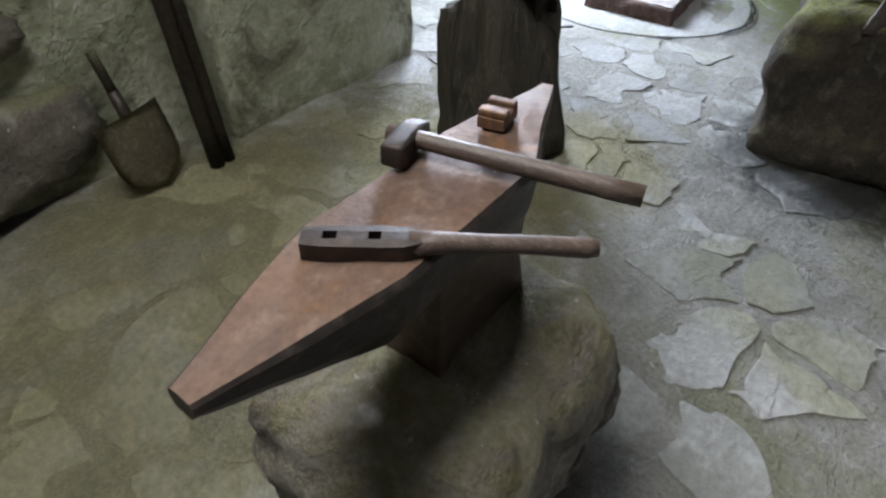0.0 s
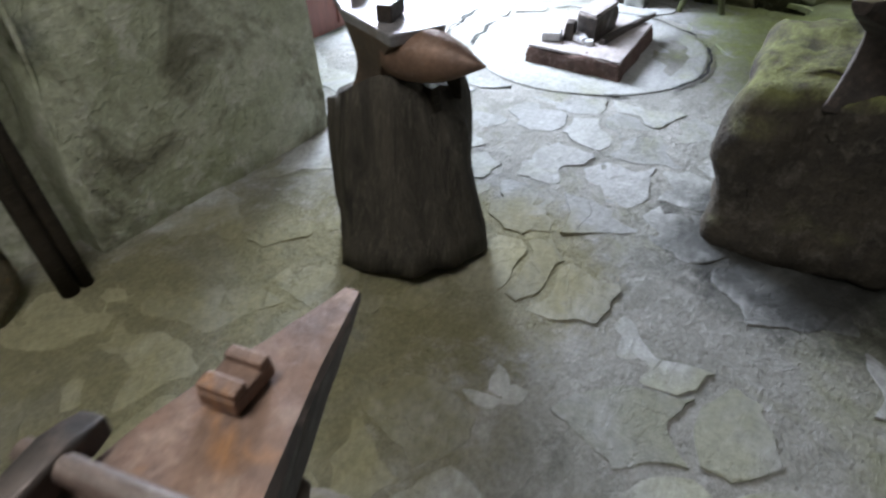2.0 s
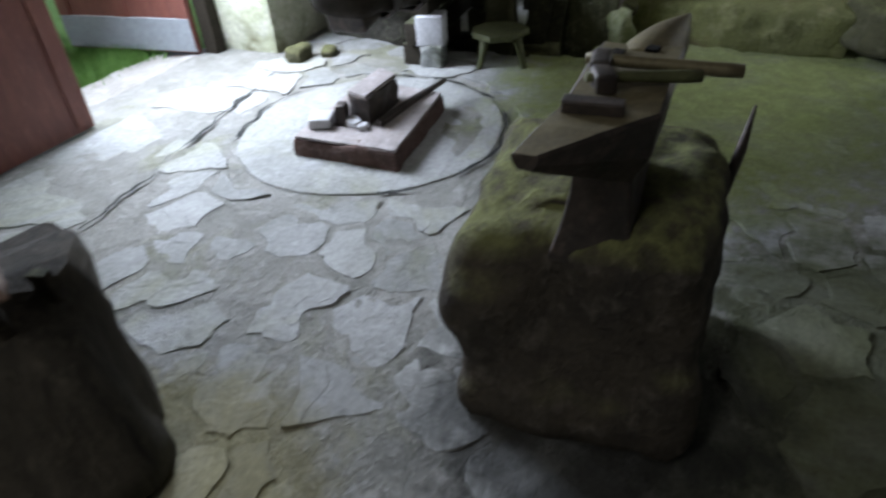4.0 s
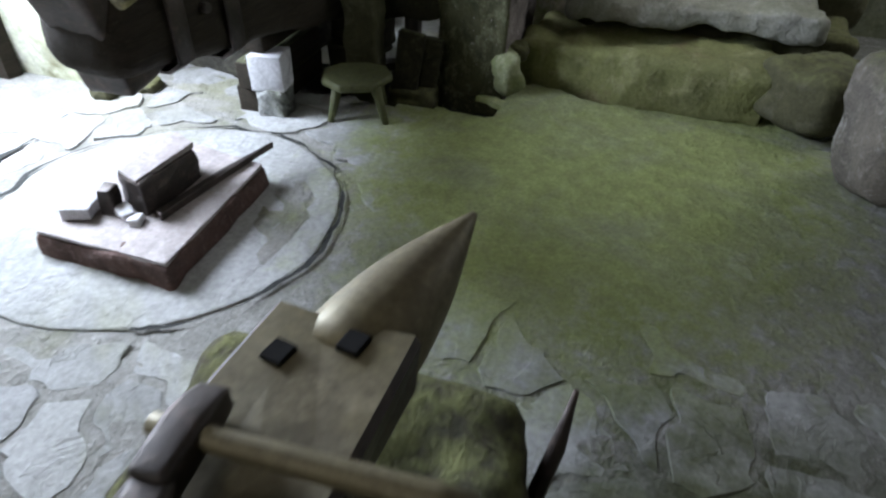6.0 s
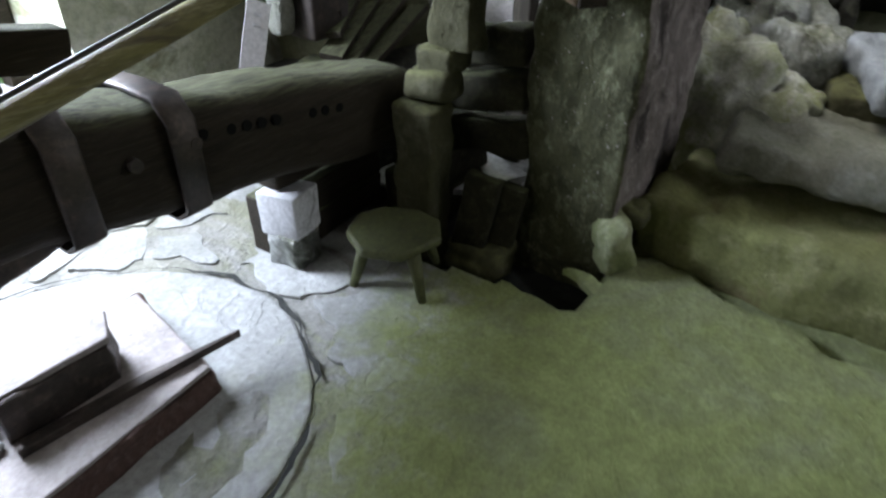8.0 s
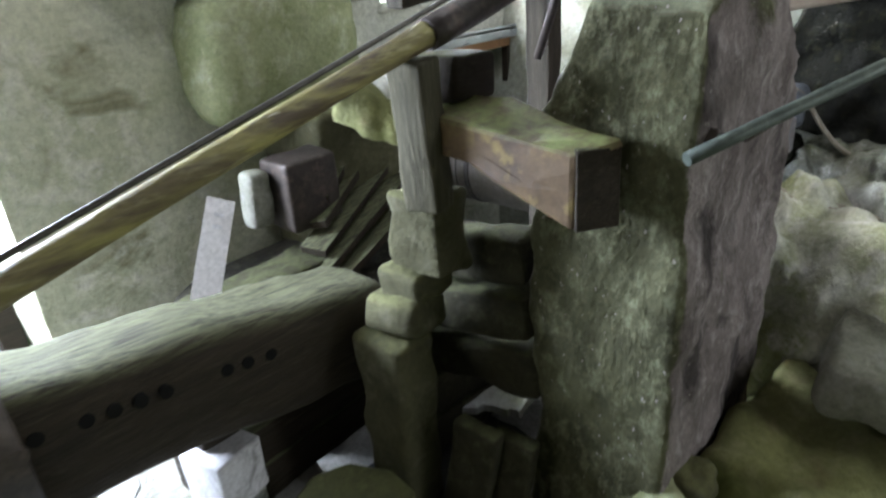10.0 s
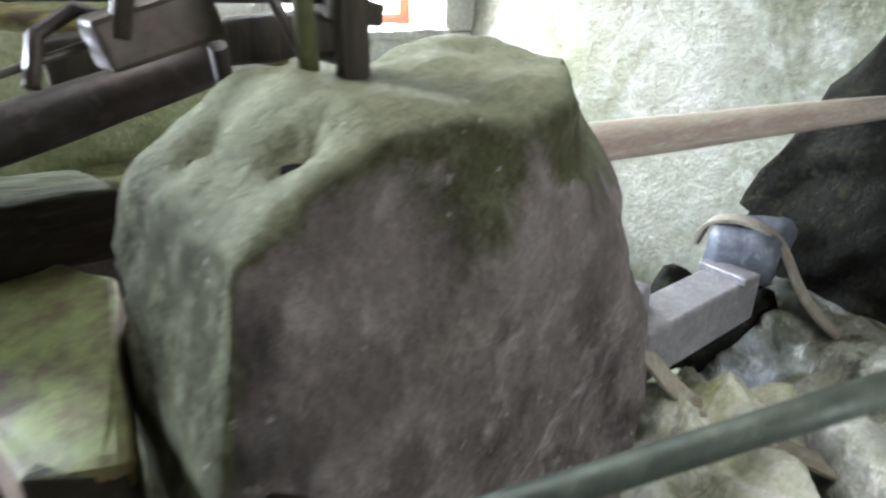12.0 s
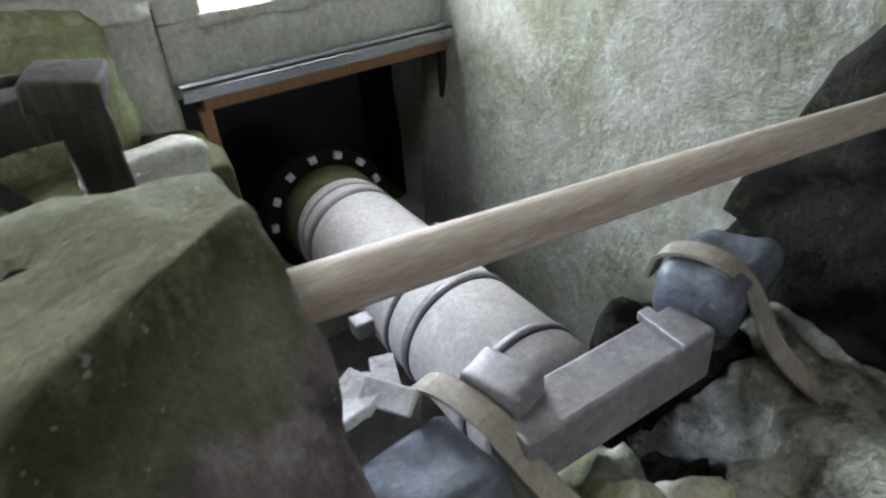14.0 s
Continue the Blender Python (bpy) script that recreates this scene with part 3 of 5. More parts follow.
tagged(part("backdrop", bar((2.0, 0.02, 2.3), pose(7.9, 4.25, 2.5), 0), glow), "white overcast brightness outside the window", "backdrop", kind="structure")

box = thing("axle_opening", "dark wood-framed opening under a metal ledge", "opening", (7.9, 2.8, 0))
part("ledge", bar((1.36, 0.11, 0.018), pose(7.90, 2.775, 1.215, -14)), SHEET, box, "grey sheet-metal ledge")
part("ledge_lip", bar((1.36, 0.012, 0.05), pose(7.90, 2.715, 1.185)), SHEET, box)
part("head_batten", bar((1.2, 0.05, 0.06), pose(7.90, 2.79, 1.125)), BOARD, box)
part("side_batten", bar((0.055, 0.05, 1.0), pose(7.30, 2.79, 0.6)), BOARD, box, "orange-brown batten")
part("side_batten", bar((0.06, 0.05, 1.0), pose(8.49, 2.79, 0.6)), WOOD, box)
# Boards added behind the opening to shut out the sky and darken it.
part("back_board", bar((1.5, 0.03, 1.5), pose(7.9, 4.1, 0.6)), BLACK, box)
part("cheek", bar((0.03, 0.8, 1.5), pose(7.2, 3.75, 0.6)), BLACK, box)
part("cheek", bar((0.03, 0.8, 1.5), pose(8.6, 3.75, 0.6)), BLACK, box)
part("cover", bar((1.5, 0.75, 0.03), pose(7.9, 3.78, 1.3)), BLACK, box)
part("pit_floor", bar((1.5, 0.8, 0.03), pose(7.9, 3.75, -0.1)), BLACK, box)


# ---- anvils ----
def hand_hammer(head, end, z, label, hl=0.13, wood=None, dip=0.0, thick=1.0):
    """A sledge: a faceted head on a long handle that lies across an anvil."""
    h, e = Vector(head), Vector(end)
    d = (e - h).normalized()
    a = math.degrees(math.atan2(d.y, d.x))
    t = thing("hammer", label, "hammer", (h.x, h.y, z))
    hd = blockform((0.038, hl, 0.042), 0.022, 0.008, 0.004, 20, 3, None, lambda c: Vector((c.x * (1.15 - 3.2 * max(0, c.y - 0.01)), c.y, c.z * (1.05 - 6.5 * max(0, c.y - 0.02)) - 0.12 * max(0, c.y - 0.02))))
    hd.transform(pose(h.x, h.y, z + 0.024, 0, 0, a))
    part("head", hd, IRON, t, "dark worn iron head")
    p0 = Vector((h.x, h.y, z + 0.03)) - Vector((d.x, d.y, 0)) * 0.035
    p1 = Vector((e.x, e.y, z + 0.02 - dip))
    part("handle", tube(along(p0, p1, 8), [r * thick for r in (0.015, 0.016, 0.0165, 0.017, 0.0175, 0.018, 0.0185, 0.019, 0.018)], 10, 2, 0.06), wood or HANDLE, t, "smooth brown wooden handle")
    return t


def bick_anvil(name, label, body, horn_a, horn_b, z, foot, foot_z, seed=0, drop=0.16, face=None, round_b=False):
    """A double-horned anvil. body: x0, x1, y0, y1 of the face; the horns end at the points given."""
    x0, x1, y0, y1 = body
    t = thing(name, label, "anvil", ((x0 + x1) / 2, (y0 + y1) / 2, foot_z))
    top = z
    bm = bmesh.new()
    if round_b:
        part("horn", tube([Vector((x1 - 0.03, (y0 + y1) / 2, top - 0.075)).lerp(Vector((horn_b[0], horn_b[1], top - 0.006)), k / 9) for k in range(10)], [0.078, 0.078, 0.076, 0.071, 0.064, 0.055, 0.044, 0.032, 0.019, 0.006], 24), OLD_FACE, t, "smooth conical horn")
    secs = [(horn_a[0], horn_a[1], 0.024, 0.03), (x0 - (x0 - horn_a[0]) * 0.5, (horn_a[1] + (y0 + y1) / 2) / 2, (y1 - y0) * 0.33, drop * 0.6), (x0, (y0 + y1) / 2, (y1 - y0) / 2, drop),
            (x1, (y0 + y1) / 2, (y1 - y0) / 2, drop), (x1 + (horn_b[0] - x1) * 0.55, horn_b[1] * 0.6 + (y0 + y1) * 0.2, (y1 - y0) * 0.27, drop * 0.62), (horn_b[0], horn_b[1], 0.016, 0.03)]
    if round_b:
        secs = secs[:4]
    rings = []
    for i, (x, y, w, dz) in enumerate(secs):
        chamfer = min(0.008, w * 0.2)
        prof = [(-w, -chamfer), (-w + chamfer, 0), (w - chamfer, 0), (w, -chamfer), (w * 0.9, -dz * 0.6), (w * 0.55, -dz), (-w * 0.55, -dz), (-w * 0.9, -dz * 0.6)]
        if round_b and i > 3:
            prof = [(-w, -0.45 * dz), (-0.62 * w, -0.08 * dz), (0.62 * w, -0.08 * dz), (w, -0.45 * dz), (0.9 * w, -0.72 * dz), (0.5 * w, -dz), (-0.5 * w, -dz), (-0.9 * w, -0.72 * dz)]
        lift = -0.004 if i in (0, 5) else 0.0
        rings.append([bm.verts.new((x, y + a, top + b + lift)) for a, b in prof])
    for r0, r1 in zip(rings, rings[1:]):
        for k in range(8):
            bm.faces.new((r0[k], r0[(k + 1) % 8], r1[(k + 1) % 8], r1[k]))
    bm.faces.new(rings[0])
    bm.faces.new(rings[-1][::-1])
    bmesh.ops.recalc_face_normals(bm, faces=bm.faces)
    bmesh.ops.subdivide_edges(bm, edges=bm.edges[:], cuts=2, use_grid_fill=True)
    bm.normal_update()
    for v in bm.verts:
        v.co += v.normal * (frac(v.co, 14, seed, 2) * 0.004 + frac(v.co, 5, seed + 2, 1) * 0.006)
    for f in bm.faces:
        f.smooth = round_b and f.calc_center_median().x > x1
        if f.normal.z > (0.3 if f.smooth else 0.75):
            f.material_index = 1
    part("top", bm, [IRON, face or RUST], t, "rust-brown hammered face")
    fx0, fx1, fy0, fy1 = foot
    high = z - drop * 0.55 - foot_z
    waist = blockform((fx1 - fx0, fy1 - fy0, high), 0.05, 0.012, 0.006, 8, seed + 1, None,
                      lambda c: Vector((c.x * (1.0 - 0.22 * math.sin(math.pi * min(1, (c.z / high + 0.5) * 0.75))), c.y * (1.02 - 0.4 * math.sin(math.pi * min(1, (c.z / high + 0.5) * 0.72))), c.z)))
    waist.transform(pose((fx0 + fx1) / 2, (fy0 + fy1) / 2, foot_z + high / 2 - 0.02))
    part("waist", waist, IRON if face else BROWN_IRON, t, "dark forged iron waist")
    return t


# first anvil on its boulder
stone1 = part("anvil_boulder", boulder((0.66, 0.60, 0.53), 3, (0.69, 0.50, 0.0), 8, 0.35, 0.2, 5), BROWN_BOULDER)
tagged(stone1, "rounded mossy boulder under a rusty anvil", "boulder")
bick_anvil("anvil", "rusty double-horned anvil on a boulder", (0.45, 0.80, 0.405, 0.61), (0.15, 0.493), (1.11, 0.556), 0.895, (0.55, 0.92, 0.42, 0.60), 0.42, 1)
hand_hammer((0.705, 0.612), (0.80, 0.22), 0.897, "long-handled iron hammer lying across the rusty anvil")
sw = thing("swage_tool", "dark two-holed iron swage lying on the anvil", "tool", (0.46, 0.5, 0.9))
SWAGE = pose(0.408, 0.559, 0.912, 0, 0, -53.5)


def holed_plate(xs, halves, hole, thick, m):
    """A flat bar along x with square holes: xs are its stations, halves its half widths there; every second inner field is open."""
    bm = bmesh.new()
    grid = {}

    def vert(i, j, k):
        if (i, j, k) not in grid:
            y = (-halves[i], -hole, hole, halves[i])[j]
            z = thick / 2 * (1 if k else -1) * (1.0 if j in (1, 2) or not k else 0.86)
            grid[i, j, k] = bm.verts.new(m @ Vector((xs[i], y, z)))
        return grid[i, j, k]

    n = len(xs) - 1
    solid = {(i, j) for i in range(n) for j in range(3) if not (j == 1 and i in (1, 3))}
    for i, j in solid:
        bm.faces.new([vert(*c, 1) for c in ((i, j), (i + 1, j), (i + 1, j + 1), (i, j + 1))])
        bm.faces.new([vert(*c, 0) for c in ((i, j), (i, j + 1), (i + 1, j + 1), (i + 1, j))])
        for (di, dj), a, b in (((0, -1), (i, j), (i + 1, j)), ((1, 0), (i + 1, j), (i + 1, j + 1)), ((0, 1), (i + 1, j + 1), (i, j + 1)), ((-1, 0), (i, j + 1), (i, j))):
            if (i + di, j + dj) not in solid:
                bm.faces.new((vert(*a, 0), vert(*b, 0), vert(*b, 1), vert(*a, 1)))
    bmesh.ops.recalc_face_normals(bm, faces=bm.faces)
    return bm


plate = holed_plate((-0.002, 0.028, 0.048, 0.092, 0.110, 0.142, 0.168), (0.019, 0.023, 0.0235, 0.024, 0.0245, 0.023, 0.014), 0.0085, 0.03, SWAGE)
part("head", plate, IRON, sw, "flat iron head with two square holes")
part("handle", tube([SWAGE @ Vector((x, 0, z)) for x, z in ((0.15, 0), (0.19, 0.002), (0.24, 0.002), (0.33, 0.0), (0.40, -0.004), (0.415, -0.004))], [0.019, 0.0165, 0.0145, 0.014, 0.0155, 0.013], 12), HANDLE, sw, "thin brown wooden handle")
hardy = join(bar((0.075, 0.055, 0.026), pose(0.89, 0.545, 0.910, 0, 0, 12), 0.004, 0.002), bar((0.025, 0.055, 0.014), pose(0.868, 0.54, 0.928, 0, 0, 12), 0.004), bar((0.02, 0.055, 0.014), pose(0.915, 0.55, 0.926, 0, 0, 12), 0.004))
tagged(part("grooved_block", hardy, RUST), "small rusty grooved swage block on the anvil", "tool")

# second anvil on its log
log = thing("anvil_log", "dark split tree trunk standing on the floor", "log", (2.17, 1.27, 0))
bm = tube([(2.17 + 0.012 * i, 1.27 + 0.015 * i, 0.62 * i / 8 - 0.01) for i in range(9)], [0.285, 0.28, 0.27, 0.262, 0.258, 0.256, 0.255, 0.25, 0.235], 40, 4, 0.06)
for v in bm.verts:
    w = math.atan2(v.co.y - 1.3, v.co.x - 2.2)
    w += 0.5 * v.co.z
    g = 0.012 * math.sin(w * 9 + 2 * math.sin(w * 3)) + 0.03 * min(0.0, math.sin(w * 4 + 1.0) + 0.5)
    v.co.x += g * math.cos(w)
    v.co.y += g * math.sin(w)
    if v.co.z > 0.5:
        v.co.z += 0.05 * math.sin(w * 2 + 0.6)
part("trunk", bm, LOGWOOD, log)
for a in (250, 285):
    r = math.radians(a)
    part("wedge", bar((0.05, 0.03, 0.09), pose(2.25 + 0.21 * math.cos(r), 1.37 + 0.21 * math.sin(r), 0.62, 8, 0, a), 0.004, 0.003), WOOD, log)
an2 = thing("anvil", "worn iron anvil with a conical horn on a log", "anvil", (2.2, 1.35, 0.6))
FACE = [(2.375, 1.79), (2.126, 1.483), (2.015, 1.20), (2.18, 1.115), (2.245, 1.20), (2.344, 1.445)]
part("face", prism(FACE, 0.825, 0.865, 0.006, 0.003, 2, 0.96, 2), GREY_IRON, an2, "smooth grey worn face")
body = bmesh.new()
mid = Vector((2.19, 1.37))
foot = [(2.33, 1.53), (2.12, 1.50), (2.04, 1.30), (2.13, 1.16), (2.30, 1.20), (2.36, 1.38)]
rings = []
for t in [k / 10 for k in range(11)]:
    pull = 1 - 0.30 * math.sin(math.pi * t) ** 1.3
    ring = []
    for (ax, ay), (bx, by) in zip(foot, FACE):
        u = t ** 2.2
        x, y = ax + (bx - ax) * u, ay + (by - ay) * u
        ring.append(body.verts.new((mid.x + (x - mid.x) * pull * 0.95, mid.y + (y - mid.y) * pull * 0.95, 0.555 + 0.275 * t)))
    rings.append(ring)
for r0, r1 in zip(rings, rings[1:]):
    for k in range(6):
        body.faces.new((r0[k], r0[(k + 1) % 6], r1[(k + 1) % 6], r1[k]))
body.faces.new(rings[0])
body.faces.new(rings[-1])
bmesh.ops.recalc_face_normals(body, faces=body.faces)
bmesh.ops.subdivide_edges(body, edges=body.edges[:], cuts=1, use_grid_fill=True)
part("waist", body, BROWN_IRON, an2, "dark brown flared iron body")
part("horn", tube([(2.135 - 0.0015 * i, 1.27 - 0.0365 * i, 0.775 + 0.002 * i) for i in range(10)], [0.085, 0.088, 0.088, 0.085, 0.079, 0.069, 0.056, 0.04, 0.021, 0.003], 24), RUST, an2, "rust-brown conical horn")
for i, (x, y, a) in enumerate(((2.285, 1.535, -60), (2.15, 1.30, -75))):
    tagged(part("grooved_block", bar((0.05, 0.11, 0.05), pose(x, y, 0.89, 0, 0, a), 0.004, 0.002, i), IRON), "dark iron swage block on the worn anvil", "tool", "blocks on the log anvil")

# third anvil on the big squared stone
big = blockform((0.66, 0.66, 0.69), 0.028, 0.085, 0.05, 3.2, 9, pose(3.115, 0.065, 0.33, 0, 0, 3), lambda c: Vector((c.x * (1.0 - 0.14 * c.z), c.y * (1.0 - 0.12 * c.z), c.z - 0.06 * c.y + 0.25 * c.x * max(0.0, c.z))), 5)
for v in big.verts:
    # a worn trough in front of the anvil's foot
    v.co.x += 0.05 * math.exp(-((v.co.y - 0.12) / 0.06) ** 2) * max(0.0, min(1.0, (v.co.z - 0.25) / 0.3)) * (v.co.x < 2.95)
tagged(part("anvil_boulder", big, MOSS_BLOCK), "big squared mossy stone block carrying an anvil", "boulder")
an3 = bick_anvil("anvil", "dark double-horned anvil with hammers on a stone block", (2.83, 3.22, -0.094, 0.104), (2.597, 0.109), (3.50, -0.072), 0.985, (2.82, 3.20, -0.09, 0.12), 0.60, 5, face=OLD_FACE, round_b=True)
# Black plugs stand for the shade in the two square holes.
for hx, hy in ((3.139, 0.051), (3.183, -0.023)):
    part("hardy_hole", bar((0.034, 0.03, 0.05), pose(hx, hy, 0.966, 0, 0, -8), 0.002), HOLE_SHADE, an3, "black plug for the shade in a square hole")
hand_hammer((2.995, 0.06), (3.02, -0.222), 0.99, "long-handled hammer lying on the dark anvil", 0.12, OLD_FACE, 0.0, 0.8)
hand_hammer((2.91, 0.04), (2.985, -0.145), 0.985, "short dark hammer lying on the anvil", 0.08, STOOL_WOOD, 0.0, 0.7)
tagged(part("iron_wedge", bar((0.04, 0.12, 0.028), pose(2.80, 0.035, 0.996, 0, 0, 4), 0.004, 0.002), IRON), "flat iron wedge lying on the anvil", "tool")
tagged(part("iron_spike", tube([(3.33, -0.25, 0.55), (3.35, -0.27, 0.68), (3.37, -0.28, 0.80)], [0.016, 0.014, 0.004], 8), IRON), "iron spike standing against the stone block", "tool")

# ---- along the first wall ----
tagged(part("stone_ledge", boulder((1.0, 0.4, 0.4), 6, (0.48, 2.52, 0.05), 3, 0.6, 0.22), ROCK), "low dark stone ledge along the wall", "stone")
tagged(part("stone_ledge", boulder((0.9, 0.3, 0.26), 8, (0.35, 2.5, 0.58), -4, 0.6, 0.22), ROCK), "protruding dark stone in the rough wall", "stone")
shovel = thing("shovel", "old rusty shovel leaning on the wall", "shovel", (1.0, 2.25, 0))
blade = bmesh.new()
rows_ = []
for j in range(9):
    t = j / 8
    hw = 0.15 * math.sqrt(max(0.0, 1 - max(0, (0.45 - t) / 0.45) ** 2)) + 0.004
    rows_.append([blade.verts.new((hw * (i / 4 - 1), -0.03 * (1 - (i / 4 - 1) ** 2), 0.31 * t)) for i in range(9)])
for r0, r1 in zip(rows_, rows_[1:]):
    for i in range(8):
        blade.faces.new((r0[i], r0[i + 1], r1[i + 1], r1[i])).smooth = True
ext = bmesh.ops.solidify(blade, geom=blade.faces[:], thickness=0.005)
BL = pose(1.02, 2.15, 0.015, -18, 0, 12)
blade.transform(BL)
part("blade", blade, SHOVEL, shovel, "rounded dull brown blade")
part("socket", tube([BL @ Vector((0, 0.0, z)) for z in (0.24, 0.32, 0.40)], [0.026, 0.024, 0.022], 10), IRON, shovel)
part("shaft", tube([BL @ Vector((0, 0.0, z)) for z in (0.36, 0.45, 0.55)], [0.02, 0.019, 0.018], 10), WOOD, shovel)
for x, r in ((1.25, 0.032), (1.31, 0.026)):
    tagged(part("wooden_pole", tube(along((x, 2.11, 0.0), (x - 0.10, 2.24, 1.9), 10, 0, 0.01, 3), r, 10, 2, 0.08), WOOD), "dark wooden pole leaning against the wall", "pole", "poles by the wall")

# ---- hammer anvil, slab and the trip hammer ----
slab = thing("stone_slab", "thick worn slab of reddish stone set in the floor", "slab", (4.4, 1.5, 0))
OUT = [(4.03, 1.18), (4.78, 1.25), (4.86, 1.80), (4.02, 1.78)]
part("slab", prism(OUT, -0.03, 0.098, 0.012, 0.02, 4, 1.02, 7), BRICK, slab)
part("slab_top", prism([(4.04, 1.19), (4.77, 1.26), (4.85, 1.79), (4.03, 1.77)], 0.096, 0.112, 0.006, 0.006, 5, 1.0, 5), SLAB_TOP, slab, "pale top plate")
ab = thing("hammer_anvil", "broken iron anvil block lying on the slab", "anvil", (4.42, 1.5, 0.11))
part("block", prism([(4.255, 1.44), (4.575, 1.43), (4.63, 1.565), (4.31, 1.58)], 0.11, 0.255, 0.008, 0.016, 6, 1.05, 4), IRON, ab, "dark chipped iron block")
# Pale plate paints the lit top onto the dark iron block.
part("cap", prism([(4.255, 1.455), (4.585, 1.445), (4.645, 1.57), (4.305, 1.585)], 0.25, 0.272, 0.004, 0.008, 8, 1, 4), SLAB_TOP, ab, "pale top plate")
for i, (x, y, s, a) in enumerate(((4.20, 1.70, (0.14, 0.12, 0.055), 20), (4.245, 1.60, (0.07, 0.06, 0.11), 10), (4.225, 1.52, (0.09, 0.05, 0.04), 60), (4.21, 1.46, (0.06, 0.05, 0.03), 20))):
    tagged(part("iron_piece", blockform(s, 0.03, 0.008, 0.012, 12, i, pose(x, y, 0.11 + s[2] / 2, 0, 0, a)), [CONCRETE, IRON][i == 1]), "small pale broken piece on the slab", "fragment", "pieces on the slab")
tagged(part("iron_plate", prism([(4.25, 1.375), (4.6, 1.335), (4.92, 1.294), (4.925, 1.302), (4.62, 1.372), (4.27, 1.415)], 0.112, 0.142, 0.003, 0.004, 3), IRON), "long thin iron bar lying on the slab", "bar")

helve = thing("trip_hammer", "massive mossy wooden helve with a forged iron head", "hammer", (5.2, 1.6, 0.6))
A, B = Vector((4.2, 1.60, 0.83)), Vector((6.05, 1.60, 0.53))
tilt = math.degrees(math.atan2(B.z - A.z, B.x - A.x))
bm = blockform((1.75, 0.35, 0.35), 0.06, 0.085, 0.025, 3.5, 11, pose(5.2, 1.60, 0.67, 0, -tilt, 0))
part("beam", bm, WOOD, helve, "mossy squared beam with peg holes")
for k, s in enumerate((4.62, 4.95)):
    zc = 0.83 + (s - 4.2) * (B.z - A.z) / (B.x - A.x)
    ring = [(s, 1.60 + y, zc + z) for y, z in ((-0.195, -0.15), (-0.195, 0.13), (-0.14, 0.195), (0, 0.2), (0.14, 0.195), (0.195, 0.13), (0.195, -0.13), (0.14, -0.195), (-0.13, -0.195), (-0.195, -0.15))]
    part("iron_band", band(ring, (1, 0, 0), 0.09, 0.014), IRON, helve)
# Peg holes are black discs; their shade is all colour.
for s in (5.02, 5.12, 5.18, 5.24, 5.30, 5.46, 5.52, 5.59):
    zc = 0.83 + (s - 4.2) * (B.z - A.z) / (B.x - A.x) + 0.075
    part("peg_hole", tube([(s, 1.417, zc), (s, 1.45, zc)], 0.018, 10), HOLE_SHADE, helve)
for s, dz in ((4.79, 0.06), (4.98, 0.09)):
    zc = 0.83 + (s - 4.2) * (B.z - A.z) / (B.x - A.x)
    part("bolt", tube([(s, 1.395, zc + dz - 0.03), (s, 1.425, zc + dz - 0.03)], 0.02, 10), IRON, helve)
head = blockform((0.36, 0.30, 0.62), 0.05, 0.03, 0.015, 5, 12, None, lambda c: Vector((c.x * (0.62 + 0.6 * (c.z + 0.31)), c.y * (0.7 + 0.45 * (c.z + 0.31)), c.z + 0.10 * max(0, c.x) * (c.z < 0))))
head.transform(pose(4.44, 1.58, 0.86, 0, -10, 0))
part("head", head, IRON, helve, "dark wedge-shaped forged iron head")
part("wedge", bar((0.5, 0.08, 0.1), pose(4.5, 1.50, 1.12, 0, 10, 0), 0.008, 0.006), WOOD, helve)

# carved timber upright and the supports
up = thing("carved_upright", "mossy carved timber upright beside the hammer", "post", (5.92, 1.28, 0))
part("shaft", blockform((0.17, 0.20, 0.78), 0.04, 0.03, 0.022, 6, 13, pose(5.93, 1.29, 0.24)), MOSSY, up)
part("collar", blockform((0.17, 0.19, 0.12), 0.04, 0.03, 0.02, 8, 14, pose(5.97, 1.27, 0.70, 0, 8, 10)), MOSSY, up)
part("neck", blockform((0.15, 0.16, 0.10), 0.04, 0.02, 0.015, 8, 15, pose(6.0, 1.24, 0.80, 0, -6, 0)), MOSSY, up)
part("head", blockform((0.15, 0.18, 0.24), 0.04, 0.02, 0.02, 8, 16, pose(6.03, 1.2, 0.95, 0, 0, 5)), MOSSY, up)
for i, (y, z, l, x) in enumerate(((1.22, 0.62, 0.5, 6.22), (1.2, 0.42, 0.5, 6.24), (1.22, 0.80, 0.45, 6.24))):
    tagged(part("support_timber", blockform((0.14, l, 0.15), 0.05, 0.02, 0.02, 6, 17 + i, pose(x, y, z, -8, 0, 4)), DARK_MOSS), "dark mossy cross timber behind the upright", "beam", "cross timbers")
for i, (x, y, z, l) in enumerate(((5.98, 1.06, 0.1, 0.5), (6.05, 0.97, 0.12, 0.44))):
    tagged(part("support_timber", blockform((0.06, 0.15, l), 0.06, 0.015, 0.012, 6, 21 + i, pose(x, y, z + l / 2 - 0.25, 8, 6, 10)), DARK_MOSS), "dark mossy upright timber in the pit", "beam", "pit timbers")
# Dark stack added to hide the lit floor seen behind the upright.
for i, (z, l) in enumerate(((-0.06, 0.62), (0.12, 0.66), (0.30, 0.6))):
    tagged(part("support_timber", blockform((l, 0.13, 0.172), 0.06, 0.02, 0.015, 6, 120 + i, pose(6.32 + 0.02 * i, 1.50, z, 0, 0, -4)), DARK_MOSS), "dark mossy timber stacked behind the upright to cover the bright gap", "beam", "stacked back timbers")
